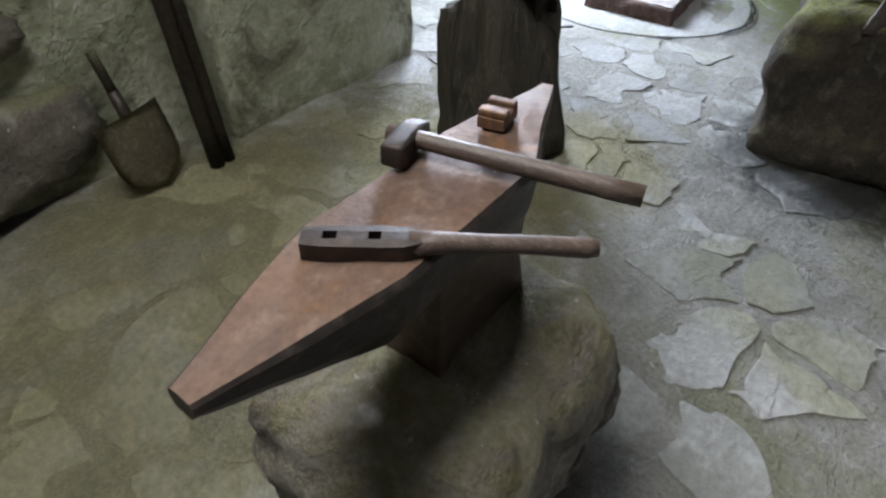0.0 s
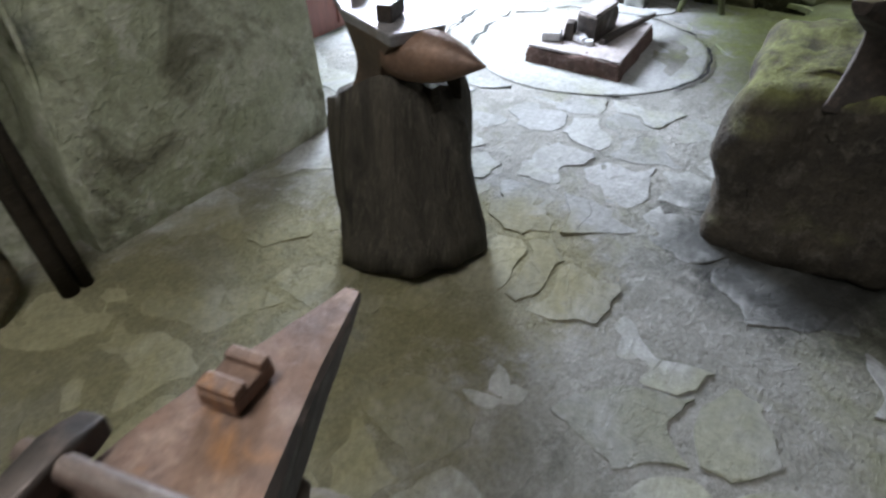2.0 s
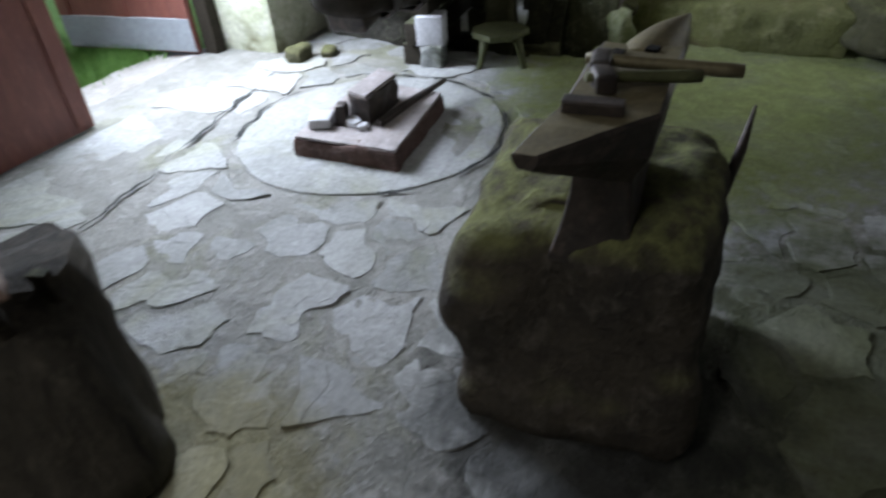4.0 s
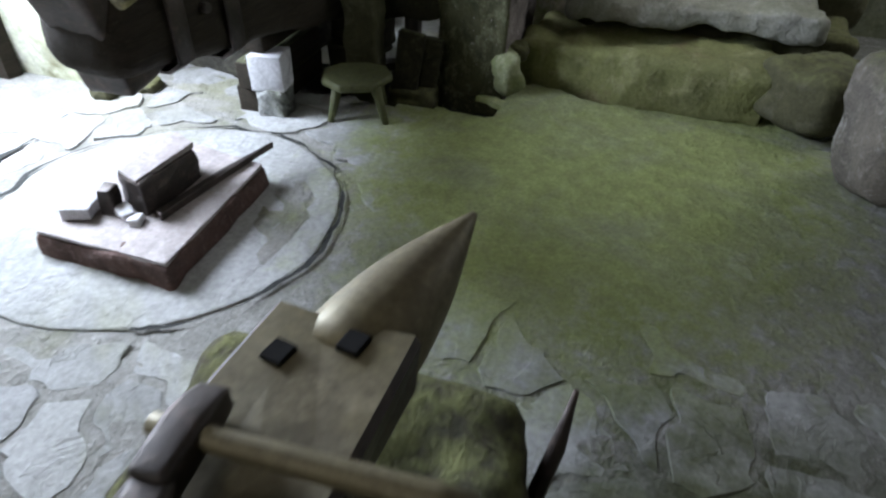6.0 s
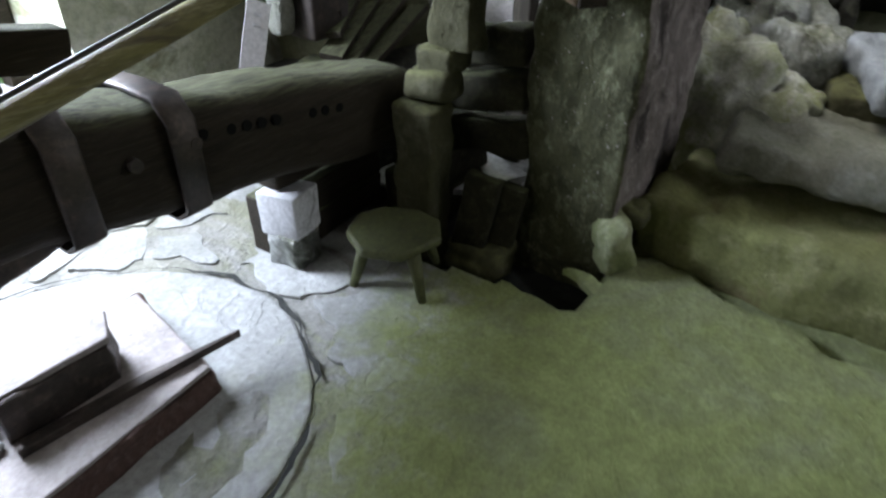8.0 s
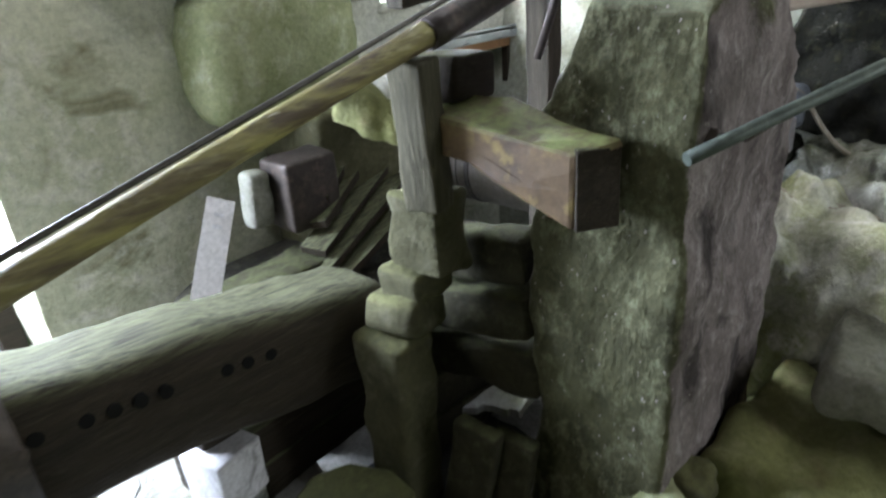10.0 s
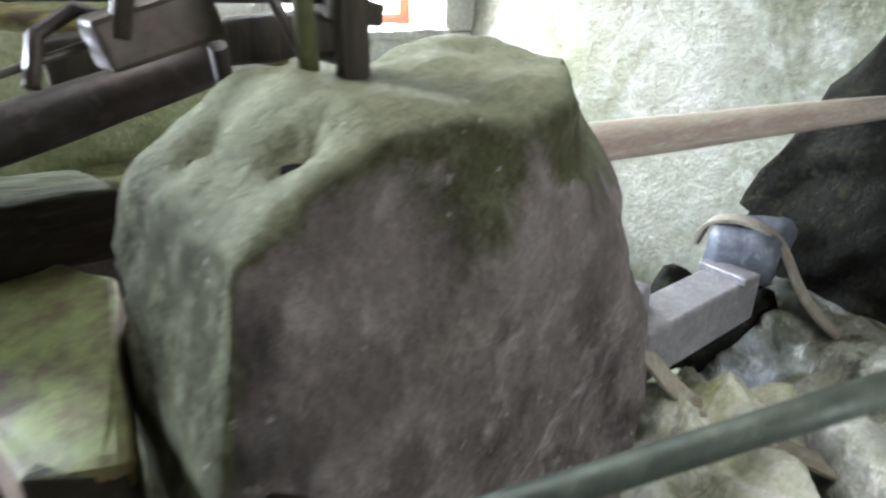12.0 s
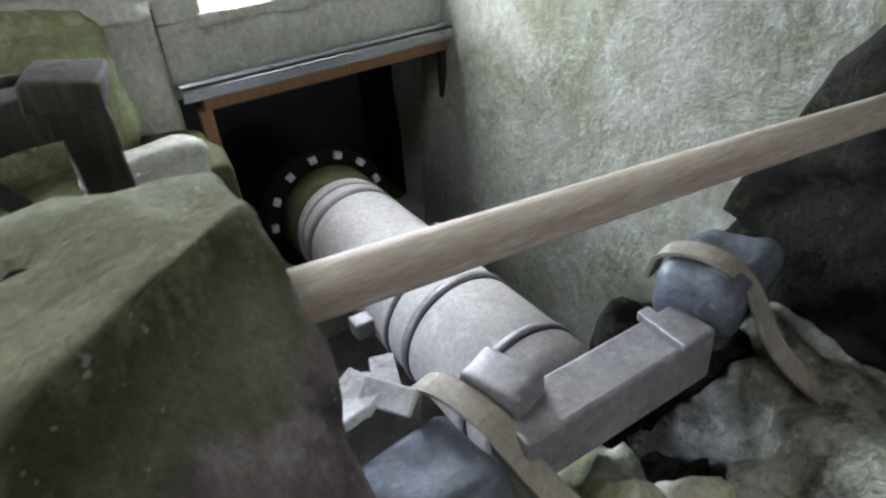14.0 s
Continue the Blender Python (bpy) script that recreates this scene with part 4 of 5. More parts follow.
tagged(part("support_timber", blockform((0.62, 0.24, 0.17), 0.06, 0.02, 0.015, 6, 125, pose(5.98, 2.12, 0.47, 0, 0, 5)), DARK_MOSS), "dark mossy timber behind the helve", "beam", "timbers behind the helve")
for i, (x, y, z, sx, sy, sz) in enumerate(((5.74, 1.74, 0.07, 0.66, 0.2, 0.15), (5.72, 1.72, 0.22, 0.7, 0.16, 0.15), (5.75, 1.70, 0.40, 0.7, 0.14, 0.12))):
    tagged(part("support_timber", blockform((sx, sy, sz), 0.07, 0.015, 0.01, 6, 24 + i, pose(x, y, z, 0, 0, 4)), WOOD), "squared dark timber under the helve", "beam", "timbers under the helve")
stack = thing("concrete_blocks", "two pale concrete blocks stacked under the timber", "block", (5.46, 1.62, 0))
part("block", blockform((0.17, 0.15, 0.16), 0.03, 0.012, 0.03, 9, 26, pose(5.46, 1.61, 0.075, 0, 0, 6)), PALE_ROCK, stack, "crumbling dark and white block")
part("block", blockform((0.17, 0.18, 0.19), 0.06, 0.008, 0.006, 9, 27, pose(5.46, 1.62, 0.245, 0, 0, 12)), CONCRETE, stack, "clean pale block")
for i, (x, y, s) in enumerate(((5.30, 2.60, (0.2, 0.14, 0.12)), (5.46, 2.45, (0.16, 0.1, 0.07)))):
    tagged(part("rough_stone", boulder(s, 30 + i, (x, y, 0), 20 * i, 0.5, 0.2, 3), MOSSY), "loose mossy stone under the helve", "stone", "stones under the helve")

stool = thing("stool", "low green-stained wooden stool on short splayed legs", "stool", (5.62, 1.20, 0))
part("seat", prism([(5.427, 1.205), (5.495, 1.345), (5.62, 1.395), (5.735, 1.35), (5.80, 1.22), (5.785, 1.10), (5.68, 1.018), (5.485, 1.062)], 0.185, 0.225, 0.012, 0.004, 3), STOOL_WOOD, stool)
for fx, fy in ((5.46, 1.29), (5.535, 1.0), (5.79, 1.12), (5.71, 1.39)):
    hx, hy = 5.62 + (fx - 5.62) * 0.68, 1.20 + (fy - 1.20) * 0.68
    part("leg", tube([(hx, hy, 0.19), ((hx + fx) / 2, (hy + fy) / 2, 0.09), (fx, fy, 0.0)], [0.03, 0.024, 0.017], 9, 2, 0.06), STOOL_WOOD, stool)

# Near-black sheet paints the pit's shade over its pale bed.
tagged(part("pit_soil", blockform((0.75, 1.15, 0.04), 0.08, 0.01, 0.03, 5, 56, pose(6.2, 1.08, -0.20)), JOINT), "near-black sheet holding the shade of the pit under the hammer", "soil", kind="structure")
# pit stones by the post
for i, (x, y, s, a) in enumerate(((6.02, 1.02, (0.3, 0.26, 0.12), 10), (6.24, 0.56, (0.28, 0.13, 0.24), 50), (6.33, 0.50, (0.13, 0.12, 0.1), 0))):
    tagged(part("rough_stone", boulder(s, 50 + i, (x, y, [-0.08, 0.0, 0.17][i]), a, 0.7, 0.3, 3), [MOSSY, WALL_STONE, MOSSY][i]), "loose stone at the foot of the post", "stone", "stones by the post")

# ---- the stone post ----
post = thing("hammer_post", "tall mossy standing stone with drilled holes", "post", (6.58, 0.72, 0))


bm = blockform((0.78, 0.44, 1.84), 0.028, 0.035, 0.0, 3.0, 40)
bm.transform(pose(6.59, 0.75, 0.71))
for v in bm.verts:
    x, y, z = v.co
    k = max(0.0, min(1.0, (z - 1.2) / 0.38))
    broken = 0.53 + 0.29 * max(0.0, min(1.0, (z - 1.0) / 0.58)) ** 1.5
    reach = 6.98 - 1.15 * max(0.0, broken - y)
    x = 6.2 + (x - 6.2) * (reach - 6.2) / 0.78 + 0.05 * k * max(0.0, 6.5 - x)
    y = 0.53 + (y - 0.53) * (1 - 0.36 * max(0.0, min(1.0, (z - 1.28) / 0.34)) * max(0.0, 1 - (x - 6.2) / 0.8))
    z -= 0.03 * k * max(0.0, 0.6 - y) / 0.1 if z > 1.4 else 0.0
    z -= 0.55 * max(0.0, 6.40 - x) * max(0.0, min(1.0, (z - 1.25) / 0.3))
    v.co = (x, y, z)
bm.normal_update()
moves = [(v, v.normal * (0.03 * frac(v.co, 3.0, 40, 3) + 0.013 * frac(v.co, 10.0, 41, 4))) for v in bm.verts]
for v, d in moves:
    v.co += d
bm.normal_update()
HOLES = []
for x, y in ((6.29, 0.73), (6.34, 0.61), (6.41, 0.79), (6.72, 0.79)):
    near = sorted([v for v in bm.verts if v.co.z > 1.3 and v.normal.z > 0.3], key=lambda v: (v.co.x - x) ** 2 + (v.co.y - y) ** 2)[:4]
    z = min(v.co.z for v in near)
    HOLES.append((x, y, z))
    for v in bm.verts:
        d = math.hypot(v.co.x - x, v.co.y - y)
        if v.co.z > 1.3 and d < 0.03:
            v.co.z -= 0.045 * max(0.0, 1 - (d / 0.03) ** 2)
part("stone", bm, POST, post)
# Black plugs deepen the shade in the drilled pits.
for x, y, z in HOLES:
    part("drilled_hole", tube([(x, y, z - 0.08), (x, y, z - 0.013)], [0.015, 0.017], 14), HOLE_SHADE, post)

# cross beam end in front of the post
ham = thing("pivot_beam", "ochre and moss-green wooden beam end beside the stone", "beam", (6.08, 0.9, 1.05))
bm = prism([(5.99, 1.16), (6.05, 0.74), (6.15, 0.68), (6.24, 1.05), (6.12, 1.2)], 1.04, 1.235, 0.012, 0.008, 4, 0.97, 3)
for v in bm.verts:
    v.co.z += 0.12 * max(0, v.co.x - 6.05) + (0.5 * max(0, v.co.y - 0.75) if v.co.z < 1.13 else 0.16 * max(0, v.co.y - 0.75))
part("beam_end", bm, YELLOW_WOOD, ham)
part("end_iron", prism([(6.052, 0.735), (6.145, 0.672), (6.165, 0.70), (6.075, 0.765)], 1.04, 1.238, 0.006, 0.003), WOOD, ham, "black iron end plate")
bm = blockform((0.09, 0.11, 0.40), 0.05, 0.015, 0.01, 7, 44, pose(5.985, 1.15, 1.235, 0, -4, 8))
tagged(part("upright_plank", bm, PLANK_WOOD), "short weathered timber upright behind the beam end", "plank")
bm = blockform((0.22, 0.16, 0.12), 0.05, 0.015, 0.01, 7, 45, pose(6.16, 1.2, 1.36, 0, 5, 12))
tagged(part("wedge_block", bm, WOOD), "dark timber wedge above the beam end", "block")
bm = tube(along((5.965, 1.40, 1.31), (6.02, 1.22, 1.24), 8, 0.01, 0.02, 3), [0.07, 0.068, 0.066, 0.064, 0.06, 0.058, 0.055, 0.052, 0.05], 12, 5, 0.2)
tagged(part("mossy_limb", bm, STEP_MOSS), "thick moss-grown timber limb", "beam")

# pole with its cable and fittings
pole = thing("lever_pole", "long yellow bark-worn pole darkened at one end", "pole", (5.2, 1.06, 1.27))
part("wood", tube(along((4.142, 1.171, 0.981), (6.071, 1.131, 1.498), 14, 0, 0.006, 3), [0.026] + [0.03] * 13 + [0.034], 14, 6, 0.1), POLEWOOD, pole)
sleeve = part("iron_sleeve", tube(along((6.011, 1.132, 1.482), (6.441, 1.123, 1.597), 6), [0.04, 0.041, 0.042, 0.042, 0.04, 0.04, 0.038], 12), IRON, pole, "black iron sleeve")
part("fitting", bar((0.16, 0.08, 0.07), pose(6.33, 0.98, 1.67, 0, -16, 0), 0.008, 0.004), IRON, pole)
tagged(part("cable", tube(along((4.3, 1.11, 1.09), (6.3, 1.02, 1.66), 16, 0.01), 0.006, 6), CABLE), "thin steel cable running above the pole", "cable")
tagged(part("iron_link", tube([(6.42, 1.0, 1.64), (6.46, 1.07, 1.5), (6.5, 1.15, 1.36)], [0.014, 0.013, 0.013], 8), IRON), "black iron link hanging from the pole", "link")

for i, (pts, r) in enumerate(((((6.18, 1.0, 1.60), (6.20, 1.03, 1.66), (6.25, 1.03, 1.69), (6.30, 1.0, 1.67)), 0.011), (((6.28, 0.95, 1.66), (6.30, 0.94, 1.76), (6.31, 0.95, 1.9)), 0.014), (((6.34, 1.02, 1.66), (6.37, 1.05, 1.78), (6.36, 1.08, 1.95)), 0.012))):
    part("iron_hook", tube(pts, r, 8), IRON, sleeve, "black forged hook")
tagged(part("cable_eye", tube([(6.02 + 0.03 * math.cos(a * 0.6), 1.03, 1.585 + 0.018 * math.sin(a * 0.6)) for a in range(11)], 0.006, 6), CABLE), "small loop of steel cable", "cable")

# uprights rising from the stone's top
for i, (a, b, r, mt) in enumerate((((6.485, 0.735, 1.60), (6.51, 0.78, 2.9), 0.02, LOGWOOD), ((6.445, 0.765, 1.60), (6.40, 0.83, 2.9), 0.013, STOOL_WOOD), ((6.50, 0.75, 1.60), (6.42, 0.90, 2.9), 0.012, WOOD))):
    tagged(part("timber_strut", tube(along(a, b, 8, 0, 0.006, i), r, 12, i, 0.1), mt), "thin dark timber strut rising from the standing stone", "post", "struts on the stone")

# ---- wheel axle, bearing and straps ----
axle = thing("wheel_axle", "pale wooden wheel axle with iron hoops", "axle", (7.70, 2.0, 0.3))
body = [(1.08, 0.2), (1.10, 0.225), (1.5, 0.226), (1.9, 0.227), (2.3, 0.228), (2.50, 0.228)]
part("trunk", tube([(7.695, y, 0.53) for y, r in body], [r for y, r in body], 48), AXLE, axle)
for y, w in ((1.2, 0.03), (1.53, 0.035), (1.66, 0.02), (2.33, 0.03), (2.42, 0.02)):
    hoop = part("hoop", tube([(7.695, y - w / 2, 0.53), (7.695, y - w / 2 + 0.003, 0.53), (7.695, y + w / 2 - 0.003, 0.53), (7.695, y + w / 2, 0.53)], [0.224, 0.233, 0.233, 0.224], 48), [GREY_IRON, AXLE][y > 2.4], axle)
    part("groove", tube([(7.695, y - w / 2 - 0.008, 0.53), (7.695, y - w / 2, 0.53)], 0.2285, 48), BLACK, hoop)
for a in (65, 180, 290):
    r = math.radians(a)
    part("cam", bar((0.09, 0.07, 0.07), pose(7.695 + 0.25 * math.cos(r), 1.78, 0.53 + 0.25 * math.sin(r), 0, -a, 0), 0.008, 0.003), GREY_IRON, axle)
collar = part("collar", tube([(7.695, 2.47, 0.53), (7.695, 2.475, 0.53), (7.695, 2.62, 0.53), (7.695, 2.625, 0.53)], [0.225, 0.238, 0.238, 0.225], 40), MOSSY, axle, "greenish weathered collar")
for a in range(20, 180, 26):
    r = math.radians(a)
    part("bolt", bar((0.035, 0.03, 0.03), pose(7.695 + 0.272 * math.cos(r), 2.622, 0.53 + 0.285 * math.sin(r), 0, 90 - a, 0), 0.004), CONCRETE, collar)
# Hub coloured black to match the shade of the axle opening.
part("wheel_hub", tube([(7.695, 2.63, 0.53), (7.695, 2.70, 0.53)], 0.31, 28), HOLE_SHADE, axle, "wheel hub coloured black for the opening's shade")
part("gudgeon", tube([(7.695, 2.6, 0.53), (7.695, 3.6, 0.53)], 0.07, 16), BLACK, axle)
bearing = thing("bearing_bar", "heavy grey iron bearing bar strapped onto boulders", "bar", (7.6, 0.9, 0.7))
part("bar", bar((0.60, 0.135, 0.16), pose(7.67, 0.845, 0.83, 0, 0, 0), 0.01, 0.003), GREY_IRON, bearing)
part("flange", bar((0.04, 0.16, 0.03), pose(7.86, 0.845, 0.918, 0, 0, -4), 0.006, 0.002), GREY_IRON, bearing)
part("gudgeon", blockform((0.12, 0.16, 0.12), 0.04, 0.02, 0.006, 9, 46, pose(7.42, 0.93, 0.92, 0, 0, 20)), GREY_IRON, bearing)
part("left_block", blockform((0.26, 0.24, 0.24), 0.05, 0.04, 0.02, 7, 47, pose(7.18, 0.86, 0.78, 0, 0, 8)), BLUE_IRON, bearing)
part("end_lump", blockform((0.34, 0.22, 0.17), 0.03, 0.05, 0.018, 7, 48, pose(8.13, 0.905, 0.915, 0, 4, 14)), BLUE_IRON, bearing, "blunt dark iron end")


def smooth_path(points, n=6):
    pts = [Vector(p) for p in points]
    out = []
    for i in range(len(pts) - 1):
        p0, p1, p2, p3 = pts[max(i - 1, 0)], pts[i], pts[i + 1], pts[min(i + 2, len(pts) - 1)]
        for k in range(n):
            t = k / n
            out.append(0.5 * (2 * p1 + (p2 - p0) * t + (2 * p0 - 5 * p1 + 4 * p2 - p3) * t * t + (3 * p1 - p0 - 3 * p2 + p3) * t ** 3))
    return out + [pts[-1]]


for pts in (((7.24, 1.06, 0.80), (7.26, 1.04, 0.93), (7.30, 0.98, 0.955), (7.34, 0.85, 0.93), (7.38, 0.77, 0.83), (7.43, 0.67, 0.74), (7.52, 0.5, 0.68), (7.6, 0.35, 0.64)),
            ((8.02, 1.03, 0.92), (8.03, 1.0, 1.0), (8.07, 0.90, 1.02), (8.10, 0.80, 0.97), (8.11, 0.70, 0.83), (8.16, 0.62, 0.73), (8.17, 0.52, 0.69), (8.14, 0.40, 0.655), (8.11, 0.25, 0.60), (8.08, 0.12, 0.52))):
    tagged(part("iron_strap", band(smooth_path(pts), (1, 0.25, 0), 0.07, 0.016), STRAP), "bent tan-grey iron strap over the bearing bar", "strap", "bearing straps")
# The two near-black boulders hold the shade of the void under the bar.
for i, (x, y, z, s, mt) in enumerate(((8.24, 0.6, -0.1, (0.66, 0.62, 0.77), PALE_ROCK), (7.45, 0.62, -0.2, (0.66, 0.5, 0.86), WHITE_ROCK), (7.85, 0.25, -0.1, (0.6, 0.5, 0.72), PALE_ROCK), (7.3, 0.28, -0.1, (0.5, 0.3, 0.6), WHITE_ROCK),
                                      (8.5, 0.3, -0.1, (0.35, 0.7, 1.2), DARK_ROCK), (7.72, 0.72, -0.3, (0.3, 0.36, 0.78), SHADE_ROCK), (8.1, 0.95, -0.3, (0.45, 0.3, 0.95), SHADE_ROCK))):
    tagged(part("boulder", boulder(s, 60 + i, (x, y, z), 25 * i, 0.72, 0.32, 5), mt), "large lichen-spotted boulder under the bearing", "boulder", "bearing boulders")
tagged(part("pale_chips", join(*[bar((0.13 - 0.02 * (i % 3), 0.06, 0.022), pose(7.11 + 0.04 * (i % 4), 1.17 - 0.045 * (i // 2), 0.88 + 0.012 * i, 25 - 9 * i, 14 - 6 * (i % 4), 20 + 17 * i), 0.004, 0.006, i) for i in range(7)]), CONCRETE), "pale stone chips wedged beside the post", "stones", kind="stuff")

rail = tube(along((6.97, 0.828, 1.443), (8.62, 0.67, 1.388), 12, 0, 0.008, 5), [0.042, 0.042, 0.041, 0.041, 0.04, 0.04, 0.039, 0.039, 0.038, 0.037, 0.036, 0.035, 0.034], 14, 3, 0.05)
tagged(part("wooden_rail", rail, RAILWOOD), "peeled pale wooden rail from the stone to the wall", "rail")
tagged(part("iron_handrail", tube(along((6.05, 0.49, 1.257), (6.64, 0.143, 1.45), 6), 0.0145, 12), RAIL_IRON), "thin grey-green metal handrail beside the steps", "handrail")
tagged(part("rail_bracket", join(bar((0.05, 0.03, 0.045), pose(6.25, 0.515, 1.245, 0, 30, 0), 0.008, 0.003), tube([(6.215, 0.40, 1.30), (6.225, 0.44, 1.265), (6.25, 0.53, 1.25)], 0.01, 8)), IRON), "dark iron bracket holding the handrail", "bracket")

# near-black block that paints the dark wall recess in the corner by the rail
pier = blockform((0.5, 1.73, 2.4), 0.04, 0.03, 0.0, 3, 80, pose(8.62, 0.315, 1.9))
for v in pier.verts:
    v.co.y *= (0.80 + 0.46 * (1.54 - v.co.z)) / 1.18 if v.co.y > 0 else 1.0
    course = v.co.z / 0.24 + 0.35 * noise.noise(Vector((v.co.y * 1.5, v.co.x, 3.3)))
    v.co.x -= 0.05 * frac((v.co.x * 0.3, v.co.y * 1.4, math.floor(course) * 3.7), 1.9, 83, 2)
    v.co.y += 0.09 * frac((v.co.x, 0.0, math.floor(course) * 2.3), 1.5, 85, 2) * (v.co.y > 0)
    v.co += Vector((1, 0.8, 0.4)) * 0.05 * frac(v.co, 4.5, 81, 4)
tagged(part("masonry_pier", pier, SHADE_ROCK), "near-black rough block standing in for the dark recess in the corner", "pier")

# dark frame and clutter near the far wall
frame_t = thing("timber_trestle", "dark timber trestle with an iron brace by the wall", "trestle", (6.8, 1.4, 0))
part("top_bar", blockform((0.62, 0.11, 0.09), 0.06, 0.012, 0.01, 6, 50, pose(6.57, 1.44, 1.595, 0, -6, -16)), LOGWOOD, frame_t)
part("end_cap", blockform((0.12, 0.15, 0.05), 0.04, 0.01, 0.006, 6, 52, pose(6.84, 1.33, 1.665, 0, 8, -14)), LOGWOOD, frame_t)
part("end_post", blockform((0.085, 0.1, 1.8), 0.06, 0.012, 0.01, 6, 51, pose(6.84, 1.36, 0.75)), LOGWOOD, frame_t)
part("iron_rod", tube([(5.9, 1.55, 1.69), (6.84, 1.33, 1.685)], 0.01, 8), IRON, frame_t)
part("brace", band([(6.52, 1.2, 1.86), (6.58, 1.2, 1.74), (6.66, 1.22, 1.60), (6.74, 1.26, 1.45)], (0.6, 0.8, 0.3), 0.035, 0.012), IRON, frame_t)
part("brace_eye", tube([(6.585, 1.19, 1.735), (6.59, 1.215, 1.735)], 0.032, 14), IRON, frame_t)
part("cross_rail", tube(along((5.9, 1.75, 1.70), (6.75, 1.45, 1.56), 6, 0, 0.01, 4), 0.028, 10, 3, 0.1), POLEWOOD, frame_t)
tagged(part("wall_stone", boulder((0.85, 0.4, 0.6), 90, (6.58, 2.72, 1.03), 4, 0.55, 0.1), WALL_STONE), "big flat mossy stone set in the wall", "stone")
tagged(part("wall_stone", boulder((0.7, 0.35, 0.3), 91, (6.3, 2.78, 1.62), 0, 0.6, 0.12), DARK_ROCK), "dark stone projecting from the wall", "stone")
tagged(part("white_lime", boulder((0.5, 0.2, 0.14), 92, (6.95, 2.74, 1.5), 0, 0.5, 0.2), WHITEWASH), "crumbled white lime on the wall ledge", "rubble")
sign = thing("label_board", "pale leaning label board with two short lines behind the helve", "sign", (5.77, 2.14, 0.62))
SIGN_FOOT, SIGN_HEAD, SIGN_ACROSS = Vector((5.733, 2.117, 0.556)), Vector((5.93, 2.21, 0.88)), Vector((-0.56, 0.375, 0.26)).normalized()
part("board", band([SIGN_FOOT.lerp(SIGN_HEAD, t / 4) for t in range(5)], SIGN_ACROSS, 0.105, 0.012), WHITE_CARD, sign)
out = SIGN_ACROSS.cross(SIGN_HEAD - SIGN_FOOT).normalized() * 0.0075
out = out if out.y < 0 else -out
for t in (0.72, 0.84):
    c = SIGN_FOOT.lerp(SIGN_HEAD, t) + out
    part("text_line", band([c - (SIGN_HEAD - SIGN_FOOT) * 0.018, c + (SIGN_HEAD - SIGN_FOOT) * 0.018], SIGN_ACROSS, 0.035, 0.003), CONCRETE, sign, "short pale line of writing")
tagged(part("white_block", blockform((0.11, 0.1, 0.24), 0.05, 0.03, 0.01, 8, 53, pose(6.13, 2.3, 0.8, 0, 4, 0)), GREY_STEP), "pale upright stone behind the helve", "stone")
for i in range(5):
    tagged(part("old_plank", bar((1.0, 0.12, 0.035), pose(6.55 + 0.05 * i, 2.05 + 0.1 * i, 0.55 + 0.08 * i, 8 * (i % 3) - 10, -14, 12 + 5 * i), 0.004, 0.004, i), WOOD), "old dark plank stacked behind the helve", "plank", "stacked planks")
tagged(part("dark_box", blockform((0.26, 0.2, 0.3), 0.06, 0.02, 0.01, 6, 54, pose(6.32, 2.25, 0.80)), IRON), "dark iron block behind the helve", "block")
tagged(part("supporting_stone", boulder((1.4, 0.9, 0.62), 93, (6.5, 2.3, -0.18), 0, 0.7, 0.1), DARK_ROCK), "dark stone footing behind the helve", "stone")
tagged(part("lime_lump", boulder((0.4, 0.16, 0.16), 94, (6.98, 2.3, 1.02), 10, 0.5, 0.2), WHITEWASH), "lump of white lime on the stone footing", "rubble")
tagged(part("lime_ledge", blockform((0.8, 0.5, 0.9), 0.07, 0.03, 0.03, 5, 55, pose(6.85, 2.5, 0.62)), MOSSY), "rough stone ledge under the wall", "stone")

# ---- steps ----
def step(name, x0, x1, y0, y1, z, thick, mt, seed, rz=0.0, rnd=0.07):
    return part(name, blockform((x1 - x0, y1 - y0, thick), 0.035, rnd, 0.05, 3.6, seed, pose((x0 + x1) / 2, (y0 + y1) / 2, z - thick / 2, 0, 0, rz), None, 5), mt)


tagged(step("stone_step", 6.40, 7.1, -0.95, 0.50, 0.24, 0.32, STEP_MOSS, 60, -2, 0.045), "rounded moss-covered first stone step", "step", "stone steps")
tagged(step("stone_step", 6.76, 7.7, -1.15, 0.34, 0.46, 0.15, GREY_STEP, 61, 4, 0.05), "long grey stone slab step", "step", "stone steps")
tagged(step("stone_step", 7.35, 8.2, -1.5, 0.0, 0.70, 0.16, BLUE_STONE, 62, 18, 0.05), "blue-grey stone slab step", "step", "stone steps")
tagged(step("stone_step", 7.0, 8.5, -1.4, 0.28, 0.29, 0.34, MOSSY, 63, 0, 0.05), "rough stone footing under the steps", "step", "stone steps")
tagged(step("stone_step", 7.4, 8.6, -1.4, 0.1, 0.55, 0.36, MOSSY, 64, 8, 0.05), "rough stone footing under the upper step", "step", "stone steps")
tagged(part("boulder", boulder((0.55, 0.6, 0.62), 70, (5.72, -1.46, 0), 15, 0.5, 0.16), ROCK), "grey boulder at the side of the steps", "boulder")
tagged(part("boulder", boulder((0.5, 0.5, 0.35), 71, (6.45, -1.15, 0), 40, 0.45, 0.14), MOSSY), "mossy boulder at the side of the steps", "boulder")


# ---- flagstones: irregular slabs laid cell by cell, with recessed joints ----
rng = random.Random(11)
DISC = (4.45, 1.55, 0.75)
seeds = []
tries = 0
